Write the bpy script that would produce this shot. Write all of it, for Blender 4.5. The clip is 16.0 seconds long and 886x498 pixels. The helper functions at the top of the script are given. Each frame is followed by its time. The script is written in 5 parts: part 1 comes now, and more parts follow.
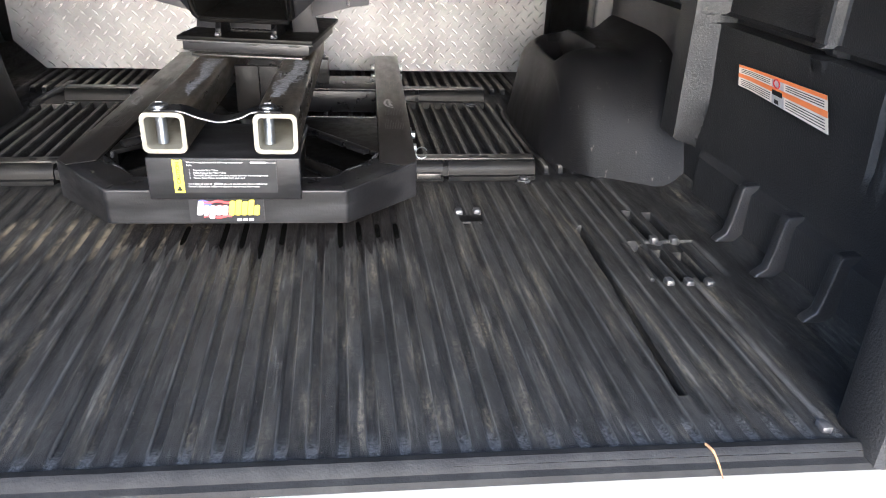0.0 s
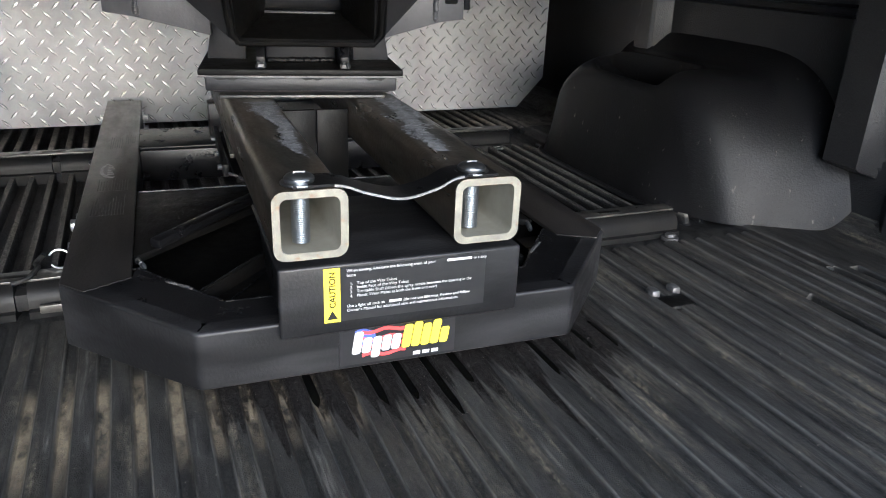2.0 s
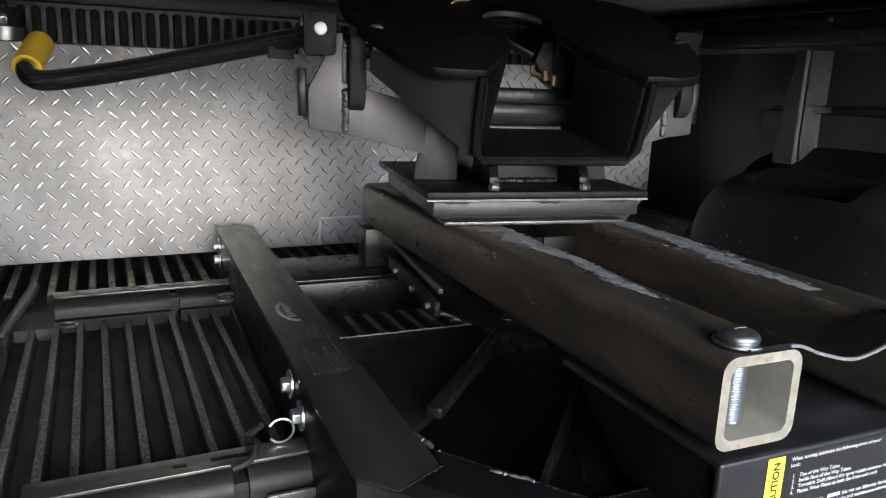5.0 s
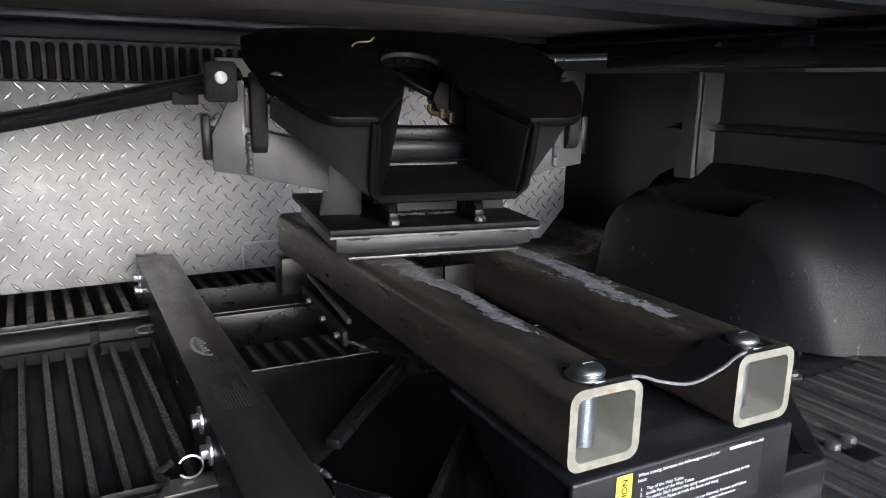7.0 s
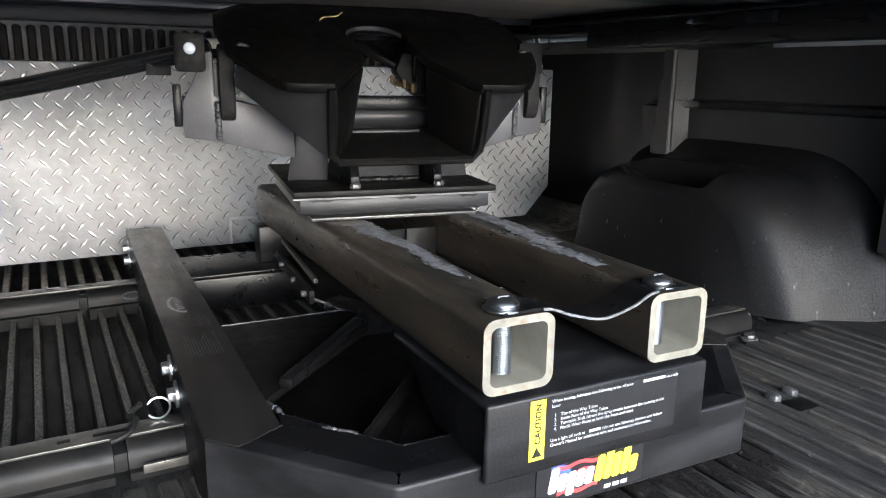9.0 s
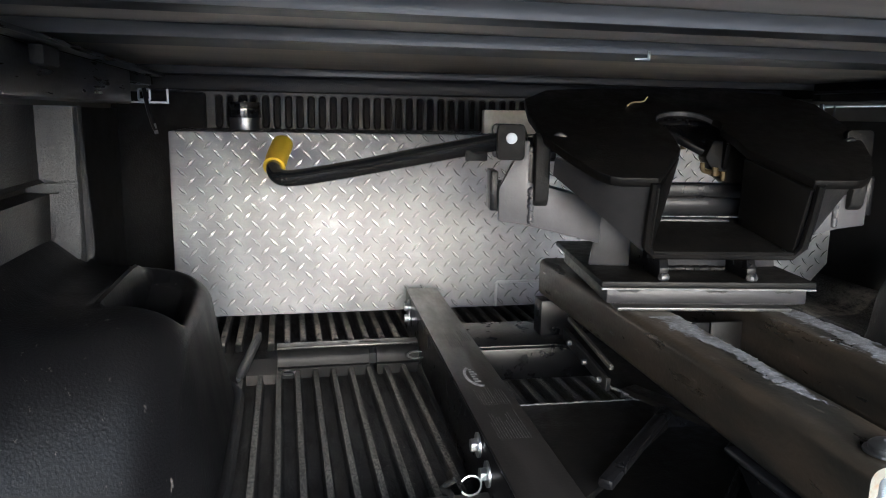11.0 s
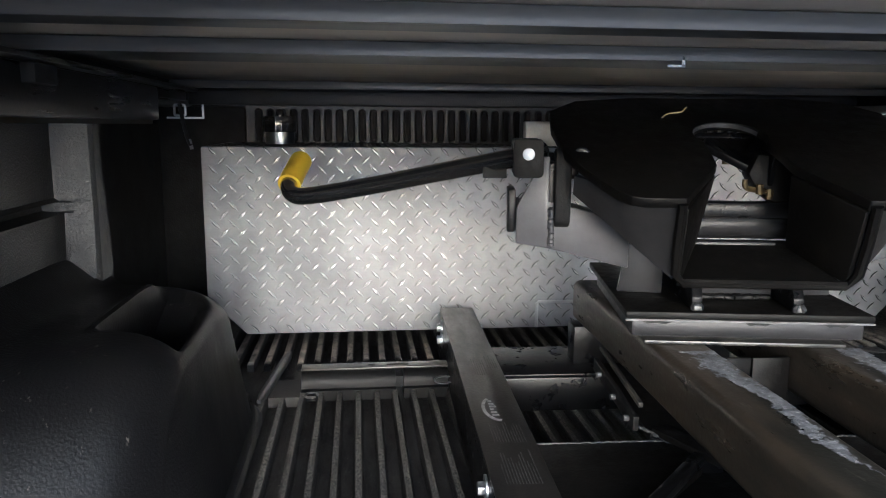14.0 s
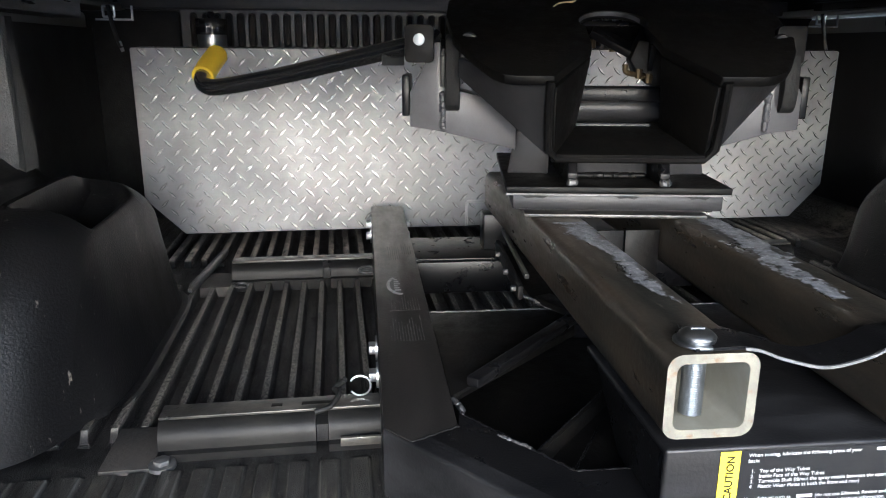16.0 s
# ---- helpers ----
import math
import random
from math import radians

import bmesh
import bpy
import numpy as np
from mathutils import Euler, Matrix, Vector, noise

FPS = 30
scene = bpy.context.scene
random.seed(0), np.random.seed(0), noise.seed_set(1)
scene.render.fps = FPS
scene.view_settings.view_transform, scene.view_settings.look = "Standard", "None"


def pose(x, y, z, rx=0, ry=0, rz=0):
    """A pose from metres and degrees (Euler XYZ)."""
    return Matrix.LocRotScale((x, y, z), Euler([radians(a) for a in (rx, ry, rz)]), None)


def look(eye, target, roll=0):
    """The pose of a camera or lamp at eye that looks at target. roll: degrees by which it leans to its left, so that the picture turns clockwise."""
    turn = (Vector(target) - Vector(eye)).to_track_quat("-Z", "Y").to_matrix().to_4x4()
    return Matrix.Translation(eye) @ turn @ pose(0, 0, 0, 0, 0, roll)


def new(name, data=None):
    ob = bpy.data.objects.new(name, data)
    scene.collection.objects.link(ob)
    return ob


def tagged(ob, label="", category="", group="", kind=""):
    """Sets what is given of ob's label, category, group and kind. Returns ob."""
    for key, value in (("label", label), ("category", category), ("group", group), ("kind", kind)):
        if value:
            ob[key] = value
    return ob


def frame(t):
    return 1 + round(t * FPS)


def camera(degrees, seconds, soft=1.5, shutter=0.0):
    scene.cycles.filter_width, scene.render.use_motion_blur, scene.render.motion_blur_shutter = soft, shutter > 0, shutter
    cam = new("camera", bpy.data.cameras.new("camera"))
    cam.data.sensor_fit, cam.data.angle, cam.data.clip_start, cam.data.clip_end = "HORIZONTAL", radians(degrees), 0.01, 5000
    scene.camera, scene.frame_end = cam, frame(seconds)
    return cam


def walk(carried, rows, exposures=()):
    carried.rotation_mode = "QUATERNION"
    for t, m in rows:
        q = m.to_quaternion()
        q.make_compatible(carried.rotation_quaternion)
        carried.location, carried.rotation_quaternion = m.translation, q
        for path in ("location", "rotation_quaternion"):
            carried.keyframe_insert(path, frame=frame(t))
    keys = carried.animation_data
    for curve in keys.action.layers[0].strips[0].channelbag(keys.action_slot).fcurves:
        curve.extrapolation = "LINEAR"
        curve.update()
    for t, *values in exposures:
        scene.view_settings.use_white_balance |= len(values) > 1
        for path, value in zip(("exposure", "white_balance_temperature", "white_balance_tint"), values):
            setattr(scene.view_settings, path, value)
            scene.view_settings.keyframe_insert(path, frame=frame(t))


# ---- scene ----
cam = camera(62.5, 16.0, soft=1.0)
PATH = [
    (0, (0.183, -1.115, 0.53), (0.452, 0.664, -0.342), 2.4),
    (0.5, (0.202, -0.999, 0.517), (0.527, 0.767, -0.363), 2.5),
    (1, (0.082, -0.857, 0.493), (0.567, 0.883, -0.364), 2.7),
    (1.5, (-0.086, -0.727, 0.456), (0.57, 0.976, -0.364), 2.5),
    (2, (-0.216, -0.585, 0.412), (0.519, 1.116, -0.339), 2.4),
    (2.5, (-0.274, -0.49, 0.393), (0.496, 1.248, -0.228), 2.5),
    (3, (-0.327, -0.423, 0.36), (0.46, 1.335, -0.181), 2.5),
    (3.5, (-0.387, -0.4, 0.334), (0.407, 1.359, -0.189), 2.2),
    (4, (-0.426, -0.369, 0.357), (0.382, 1.388, -0.152), 2.3),
    (4.2, (-0.431, -0.35, 0.355), (0.369, 1.416, -0.133), 2.5),
    (6.3, (-0.504, -0.276, 0.444), (0.43, 1.439, 0.009), 1.2),
    (6.5, (-0.483, -0.297, 0.445), (0.46, 1.412, 0.009), 1.2),
    (7, (-0.437, -0.357, 0.429), (0.536, 1.333, -0.013), 1.1),
    (7.5, (-0.409, -0.399, 0.425), (0.587, 1.277, -0.021), 1.1),
    (8, (-0.406, -0.409, 0.409), (0.596, 1.262, -0.041), 1.0),
    (8.2, (-0.404, -0.422, 0.393), (0.598, 1.248, -0.062), 0.9),
    (10.3, (-0.449, -0.446, 0.446), (0.237, 1.384, 0.02), 0.8),
    (10.5, (-0.48, -0.429, 0.452), (0.146, 1.426, 0.046), 0.8),
    (11, (-0.518, -0.391, 0.457), (-0.098, 1.532, 0.1), 1.0),
    (11.5, (-0.515, -0.367, 0.453), (-0.209, 1.582, 0.123), 0.9),
    (12, (-0.505, -0.343, 0.445), (-0.247, 1.614, 0.12), 0.8),
    (12.5, (-0.495, -0.33, 0.444), (-0.268, 1.63, 0.12), 0.6),
    (13, (-0.488, -0.329, 0.451), (-0.275, 1.633, 0.124), 0.5),
    (13.5, (-0.473, -0.334, 0.454), (-0.256, 1.626, 0.126), 0.5),
    (14, (-0.434, -0.338, 0.464), (-0.205, 1.621, 0.13), 0.4),
    (14.5, (-0.383, -0.345, 0.46), (-0.134, 1.612, 0.13), 0.4),
    (15, (-0.314, -0.363, 0.457), (-0.038, 1.59, 0.126), 0.4),
    (15.5, (-0.3, -0.4, 0.45), (0.001, 1.546, 0.101), 0.3),
    (16, (-0.339, -0.423, 0.42), (-0.059, 1.485, -0.109), 0.3),
]
EXPOSURE = [(0, 3.15, 5050, 13), (0.7, 3.41, 5150, 12), (1.1, 3.52, 5550, 10), (1.4, 3.40, 5450, 10), (1.8, 2.48, 4950, 10), (2.5, 2.53, 4800, 10), (4.2, 2.62, 4900, 10), (7, 2.68, 4850, 10), (10.5, 3.03, 4900, 10), (12.5, 2.84, 4850, 10), (16, 2.85, 4850, 10)]
walk(cam, [(t, look(eye, target, roll)) for t, eye, target, roll in PATH], EXPOSURE)

# ---- world, sun and light ----
EL, AZ = 17.0, 183.0
world = bpy.data.worlds.new("world")
scene.world = world
world.use_nodes = True
wn, wl = world.node_tree.nodes, world.node_tree.links
sky = wn.new("ShaderNodeTexSky")
sky.sky_type, sky.sun_disc = "NISHITA", False
sky.sun_elevation, sky.sun_rotation = radians(EL), radians(AZ)
sky.air_density, sky.dust_density = 1.0, 4.0
wn["Background"].inputs[1].default_value = 0.13
wl.new(sky.outputs[0], wn["Background"].inputs[0])
sun = new("sun", bpy.data.lights.new("sun", "SUN"))
sun.data.energy, sun.data.angle, sun.data.color = 0.88, radians(52), (1.0, 0.98, 0.95)
sun.matrix_world = look((math.sin(radians(AZ)) * 5, math.cos(radians(AZ)) * 5, 5 * math.tan(radians(EL))), (0, 0, 0))


# ---- materials ----
def mat(name, base, rough=0.5, metal=0.0, second=None, mix_scale=8.0, mix_lo=0.4, mix_hi=0.7, stretch=(1, 1, 1), grain=None,
        bump=0.0, bump_scale=200.0, rough_var=0.0, coat=0.0, third=None, third_scale=30.0, third_lo=0.6, third_hi=0.75, spec=0.5):
    """A surface: a base colour, patches of a second and a third colour by noise, fine relief and varying gloss."""
    m = bpy.data.materials.new(name)
    m.use_nodes = True
    n, l = m.node_tree.nodes, m.node_tree.links
    b = n["Principled BSDF"]
    b.inputs["Metallic"].default_value = metal
    b.inputs["Roughness"].default_value = rough
    b.inputs["Coat Weight"].default_value = coat
    b.inputs["Specular IOR Level"].default_value = spec
    tc = n.new("ShaderNodeTexCoord")
    mp = n.new("ShaderNodeMapping")
    mp.inputs["Scale"].default_value = stretch
    l.new(tc.outputs["Object"], mp.inputs["Vector"])

    def noise_fac(scale, lo, hi, vec, detail=6.0):
        t = n.new("ShaderNodeTexNoise")
        t.inputs["Scale"].default_value, t.inputs["Detail"].default_value, t.inputs["Roughness"].default_value = scale, detail, 0.62
        l.new(vec, t.inputs["Vector"])
        r = n.new("ShaderNodeMapRange")
        r.inputs["From Min"].default_value, r.inputs["From Max"].default_value = lo, hi
        l.new(t.outputs["Fac"], r.inputs["Value"])
        return r.outputs["Result"]

    def mixed(fac, a, c):
        x = n.new("ShaderNodeMix")
        x.data_type = "RGBA"
        l.new(fac, x.inputs[0])
        for sock, v in ((x.inputs[6], a), (x.inputs[7], c)):
            if isinstance(v, tuple):
                sock.default_value = (*v, 1)
            else:
                l.new(v, sock)
        return x.outputs[2]

    col = base
    if second:
        col = mixed(noise_fac(mix_scale, mix_lo, mix_hi, mp.outputs[0]), col, second)
    if third:
        col = mixed(noise_fac(third_scale, third_lo, third_hi, mp.outputs[0], 8.0), col, third)
    if isinstance(col, tuple):
        b.inputs["Base Color"].default_value = (*col, 1)
    else:
        l.new(col, b.inputs["Base Color"])
    if rough_var:
        f = noise_fac(mix_scale * 2.3, 0.3, 0.7, mp.outputs[0])
        r = n.new("ShaderNodeMapRange")
        r.inputs["To Min"].default_value, r.inputs["To Max"].default_value = rough - rough_var, rough + rough_var
        l.new(f, r.inputs["Value"])
        l.new(r.outputs["Result"], b.inputs["Roughness"])
    if bump:
        t = n.new("ShaderNodeTexNoise")
        t.inputs["Scale"].default_value, t.inputs["Detail"].default_value = bump_scale, 3.0
        l.new(tc.outputs["Object"], t.inputs["Vector"])
        bp = n.new("ShaderNodeBump")
        bp.inputs["Strength"].default_value, bp.inputs["Distance"].default_value = bump, 0.002
        l.new(t.outputs["Fac"], bp.inputs["Height"])
        l.new(bp.outputs[0], b.inputs["Normal"])
    return m


LINER = mat("liner_plastic", (0.017, 0.017, 0.0174), 0.40, 0, (0.027, 0.0266, 0.0258), 5, 0.42, 0.75, bump=0.5, bump_scale=340, rough_var=0.07, spec=0.44,
            third=(0.16, 0.14, 0.11), third_scale=55, third_lo=0.70, third_hi=0.80)
# LINER's plastic coloured darker to carry the wells' shade, with pale scuffs
WELL = mat("shaded_scuffed_liner_plastic", (0.0050, 0.0050, 0.0055), 0.42, 0, (0.0080, 0.0079, 0.0077), 9, 0.45, 0.75, (1, 1, 0.35), bump=0.30, bump_scale=330, rough_var=0.06, spec=0.115,
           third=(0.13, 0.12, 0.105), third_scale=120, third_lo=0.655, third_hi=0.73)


def floor_material():
    """Black liner with dust in streaks along the ribs, mottling, pale scratches and specks; groove shade and rib
    highlights are put into the colour.
    """
    m = bpy.data.materials.new("dusty_floor_liner")
    m.use_nodes = True
    n, l = m.node_tree.nodes, m.node_tree.links
    p = n["Principled BSDF"]
    tc = n.new("ShaderNodeTexCoord")

    def layer(scale, stretch, lo, hi, detail, top=1.0):
        mp = n.new("ShaderNodeMapping")
        mp.inputs["Scale"].default_value = stretch
        l.new(tc.outputs["Object"], mp.inputs["Vector"])
        t = n.new("ShaderNodeTexNoise")
        t.inputs["Scale"].default_value, t.inputs["Detail"].default_value, t.inputs["Roughness"].default_value = scale, detail, 0.66
        l.new(mp.outputs[0], t.inputs["Vector"])
        r = n.new("ShaderNodeMapRange")
        r.inputs["From Min"].default_value, r.inputs["From Max"].default_value, r.inputs["To Max"].default_value = lo, hi, top
        l.new(t.outputs["Fac"], r.inputs["Value"])
        return r.outputs["Result"]

    def over(col, fac, c):
        x = n.new("ShaderNodeMix")
        x.data_type = "RGBA"
        l.new(fac, x.inputs[0])
        if isinstance(col, tuple):
            x.inputs[6].default_value = (*col, 1)
        else:
            l.new(col, x.inputs[6])
        x.inputs[7].default_value = (*c, 1)
        return x.outputs[2]

    def times(f, g):
        x = n.new("ShaderNodeMath")
        x.operation = "MULTIPLY"
        l.new(f, x.inputs[0])
        l.new(g, x.inputs[1])
        return x.outputs[0]

    sep = n.new("ShaderNodeSeparateXYZ")
    l.new(tc.outputs["Object"], sep.inputs[0])

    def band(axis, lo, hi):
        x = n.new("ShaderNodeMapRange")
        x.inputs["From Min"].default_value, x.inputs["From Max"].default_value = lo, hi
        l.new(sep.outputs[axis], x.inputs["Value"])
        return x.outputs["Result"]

    # black plastic with broad patches, fine mottling, scuffs along the ribs, tan dust, worn rib edges with a painted
    # highlight, pale groove ends and specks
    col = over((0.0066, 0.0063, 0.0060), layer(4, (1, 0.6, 1), 0.36, 0.70, 8), (0.014, 0.0136, 0.0128))
    col = over(col, layer(150, (1, 0.45, 1), 0.44, 0.66, 6, 0.8), (0.026, 0.0255, 0.0225))
    col = over(col, layer(26, (1, 0.35, 1), 0.46, 0.66, 8, 0.7), (0.024, 0.0238, 0.0205))
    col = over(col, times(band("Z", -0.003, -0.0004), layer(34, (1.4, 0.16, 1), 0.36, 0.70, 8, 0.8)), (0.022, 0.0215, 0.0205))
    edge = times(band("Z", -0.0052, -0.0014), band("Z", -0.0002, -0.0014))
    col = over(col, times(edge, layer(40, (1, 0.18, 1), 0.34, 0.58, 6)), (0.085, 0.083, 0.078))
    col = over(col, layer(95, (1.2, 0.07, 1), 0.58, 0.70, 6, 0.8), (0.095, 0.092, 0.083))
    # front bay: groove shade painted by depth; rib tops pale for wear and highlight
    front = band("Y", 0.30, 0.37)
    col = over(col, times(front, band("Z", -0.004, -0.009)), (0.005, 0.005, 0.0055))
    col = over(col, times(times(front, band("Z", -0.006, -0.001)), layer(300, (1, 0.5, 1), 0.40, 0.60, 5)), (0.14, 0.134, 0.120))
    # rear grooves darkened with depth too, shade as colour
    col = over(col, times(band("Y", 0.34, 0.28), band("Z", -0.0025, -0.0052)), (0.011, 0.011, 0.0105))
    dust = times(times(layer(9, (1.6, 0.45, 1), 0.49, 0.64, 5), layer(80, (1.0, 0.07, 1), 0.46, 0.60, 8)), layer(230, (1, 0.5, 1), 0.38, 0.60, 5, 0.75))
    col = over(col, times(dust, band("Y", 0.30, 0.20)), (0.17, 0.148, 0.105))
    col = over(col, times(layer(22, (1.5, 0.4, 1), 0.42, 0.60, 6), layer(62, (1.3, 0.05, 1), 0.44, 0.60, 8, 0.85)), (0.0042, 0.0040, 0.0040))
    # rubbed rib tips, made paler for the highlight on their ends
    tips = times(times(band("Y", 1.072, 1.080), band("Y", 1.24, 1.15)), times(band("Z", -0.006, -0.001), layer(60, (1, 0.5, 1), 0.36, 0.58, 5)))
    col = over(col, tips, (0.28, 0.25, 0.21))
    ends = times(times(band("Y", -0.045, 0.02), band("Y", 0.14, 0.10)), times(band("Z", -0.0025, -0.0052), layer(60, (1, 0.5, 1), 0.36, 0.56, 6)))
    col = over(col, times(ends, band("X", -0.02, -0.05)), (0.15, 0.125, 0.085))
    # old oil soaked into the liner before the hitch, ending in fingers
    reach = n.new("ShaderNodeMath")
    reach.operation = "MULTIPLY_ADD"
    reach.inputs[1].default_value = 5.5
    l.new(sep.outputs["Y"], reach.inputs[0])
    l.new(layer(38, (1, 0.05, 1), 0.30, 0.70, 3), reach.inputs[2])
    soak = n.new("ShaderNodeMapRange")
    soak.inputs["From Min"].default_value, soak.inputs["From Max"].default_value = 0.40, 0.50
    l.new(reach.outputs[0], soak.inputs["Value"])
    soaked = times(times(soak.outputs["Result"], band("Y", 0.24, 0.18)), times(band("X", -0.20, -0.17), band("X", 0.31, 0.27)))
    col = over(col, times(soaked, layer(120, (1, 0.6, 1), 0.25, 0.50, 4, 0.92)), (0.0052, 0.0042, 0.0040))
    gloss, dull = n.new("ShaderNodeMapRange"), n.new("ShaderNodeMapRange")
    gloss.inputs["To Min"].default_value, gloss.inputs["To Max"].default_value = 0.07, 0.38
    l.new(layer(48, (1, 0.22, 1), 0.34, 0.66, 8), gloss.inputs["Value"])
    dull.inputs["To Min"].default_value, dull.inputs["To Max"].default_value = 1.0, 0.15
    l.new(soaked, dull.inputs["Value"])
    l.new(times(gloss.outputs["Result"], dull.outputs["Result"]), p.inputs["Specular IOR Level"])
    off, tri = n.new("ShaderNodeMath"), n.new("ShaderNodeMath")
    off.operation, tri.operation = "MULTIPLY_ADD", "PINGPONG"
    off.inputs[1].default_value, off.inputs[2].default_value, tri.inputs[1].default_value = 1 / 0.0324, 0.0008 / 0.0324, 0.5
    l.new(sep.outputs["X"], off.inputs[0])
    l.new(off.outputs[0], tri.inputs[0])
    slot = n.new("ShaderNodeMapRange")
    slot.inputs["From Min"].default_value, slot.inputs["From Max"].default_value = 0.28, 0.36
    l.new(tri.outputs[0], slot.inputs["Value"])
    col = over(col, times(times(band("Y", -0.476, -0.500), slot.outputs["Result"]), layer(260, (1, 1, 1), 0.40, 0.62, 4)), (0.11, 0.109, 0.105))
    col = over(col, layer(430, (1, 0.6, 1), 0.47, 0.68, 4, 0.5), (0.042, 0.040, 0.037))
    col = over(col, layer(360, (1, 0.7, 1), 0.67, 0.74, 3), (0.22, 0.20, 0.17))
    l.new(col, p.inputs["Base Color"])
    r = n.new("ShaderNodeMapRange")
    r.inputs["To Min"].default_value, r.inputs["To Max"].default_value = 0.44, 0.72
    l.new(layer(14, (1, 0.3, 1), 0.3, 0.7, 5), r.inputs["Value"])
    l.new(r.outputs["Result"], p.inputs["Roughness"])
    g = n.new("ShaderNodeTexNoise")
    g.inputs["Scale"].default_value, g.inputs["Detail"].default_value = 620, 4
    l.new(tc.outputs["Object"], g.inputs["Vector"])
    bp = n.new("ShaderNodeBump")
    bp.inputs["Strength"].default_value, bp.inputs["Distance"].default_value = 0.75, 0.002
    l.new(g.outputs["Fac"], bp.inputs["Height"])
    l.new(bp.outputs[0], p.inputs["Normal"])
    return m


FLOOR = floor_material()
POWDER = mat("black_powder_coat", (0.0028, 0.0028, 0.0031), 0.30, 0, (0.005, 0.005, 0.0053), 14, 0.45, 0.75, bump=0.12, bump_scale=500, rough_var=0.05, spec=0.14,
             third=(0.10, 0.095, 0.085), third_scale=60, third_lo=0.74, third_hi=0.82)
SATIN = mat("grey_satin_paint", (0.044, 0.044, 0.047), 0.40, 0.1, (0.068, 0.068, 0.072), 22, 0.4, 0.8, bump=0.1, bump_scale=260, rough_var=0.06, spec=0.35)
PAD = mat("scuffed_satin_paint", (0.012, 0.012, 0.013), 0.40, 0.1, (0.024, 0.024, 0.026), 40, 0.4, 0.7, (0.4, 1, 2), bump=0.1, bump_scale=260, rough_var=0.08, third=(0.012, 0.012, 0.012), third_scale=50, third_lo=0.62, third_hi=0.68, spec=0.22)
WEB = mat("dark_satin_paint", (0.014, 0.014, 0.015), 0.36, 0.05, (0.026, 0.026, 0.0275), 22, 0.4, 0.8, bump=0.1, bump_scale=260, rough_var=0.06, spec=0.22)
TUBE = mat("mill_scale_steel", (0.020, 0.0195, 0.016), 0.36, 0.40, (0.060, 0.046, 0.032), 13, 0.40, 0.68, (1.6, 0.35, 1.6), bump=0.2, bump_scale=150, rough_var=0.14,
           third=(0.16, 0.145, 0.12), third_scale=44, third_lo=0.65, third_hi=0.78)
CUT = mat("sawn_steel_end", (0.125, 0.119, 0.096), 0.55, 0.35, (0.20, 0.188, 0.148), 60, 0.4, 0.7, bump=0.2, bump_scale=300,
          third=(0.13, 0.085, 0.045), third_scale=110, third_lo=0.60, third_hi=0.72)
TUBE_IN = mat("tube_inside", (0.28, 0.27, 0.22), 0.5, 0.6, (0.36, 0.35, 0.30), 20, 0.4, 0.7, rough_var=0.1)
ZINC = mat("zinc_plate", (0.46, 0.48, 0.50), 0.36, 1.0, (0.48, 0.50, 0.52), 70, 0.4, 0.7, rough_var=0.08)
GREASE = mat("dried_grease", (0.21, 0.217, 0.235), 0.42, 0.2, (0.10, 0.103, 0.112), 90, 0.38, 0.58, bump=0.45, bump_scale=420, third=(0.40, 0.41, 0.43), third_scale=150, third_lo=0.56, third_hi=0.68)
def plate_material():
    """Bright rolled aluminium: cloudy gloss, level bands and shallow dents that bend what it mirrors."""
    m = bpy.data.materials.new("tread_plate_aluminium")
    m.use_nodes = True
    n, l = m.node_tree.nodes, m.node_tree.links
    p = n["Principled BSDF"]
    p.inputs["Metallic"].default_value = 0.75
    tc = n.new("ShaderNodeTexCoord")

    def layer(scale, stretch, detail, rough=0.6):
        mp = n.new("ShaderNodeMapping")
        mp.inputs["Scale"].default_value = stretch
        l.new(tc.outputs["Object"], mp.inputs["Vector"])
        t = n.new("ShaderNodeTexNoise")
        t.inputs["Scale"].default_value, t.inputs["Detail"].default_value, t.inputs["Roughness"].default_value = scale, detail, rough
        l.new(mp.outputs[0], t.inputs["Vector"])
        return t.outputs["Fac"]

    def ranged(f, lo, hi, a, b):
        r = n.new("ShaderNodeMapRange")
        for sock, v in zip(("From Min", "From Max", "To Min", "To Max"), (lo, hi, a, b)):
            r.inputs[sock].default_value = v
        l.new(f, r.inputs["Value"])
        return r.outputs["Result"]

    mix = n.new("ShaderNodeMix")
    mix.data_type = "RGBA"
    l.new(ranged(layer(6, (1.4, 1, 1), 7), 0.36, 0.66, 0, 1), mix.inputs[0])
    mix.inputs[6].default_value, mix.inputs[7].default_value = (0.43, 0.43, 0.44, 1), (0.30, 0.30, 0.31, 1)
    l.new(mix.outputs[2], p.inputs["Base Color"])
    l.new(ranged(layer(9, (1, 1, 1.6), 8, 0.7), 0.50, 0.70, 0.66, 0.50), p.inputs["Roughness"])
    last = None
    for f, strength, dist in ((layer(7.0, (1, 1, 1.5), 2), 0.6, 0.010), (layer(16, (0.12, 1, 1.6), 3), 0.45, 0.004), (layer(260, (0.25, 1, 1), 4), 0.25, 0.0008)):
        b = n.new("ShaderNodeBump")
        b.inputs["Strength"].default_value, b.inputs["Distance"].default_value = strength, dist
        l.new(f, b.inputs["Height"])
        if last:
            l.new(last, b.inputs["Normal"])
        last = b.outputs[0]
    l.new(last, p.inputs["Normal"])
    return m


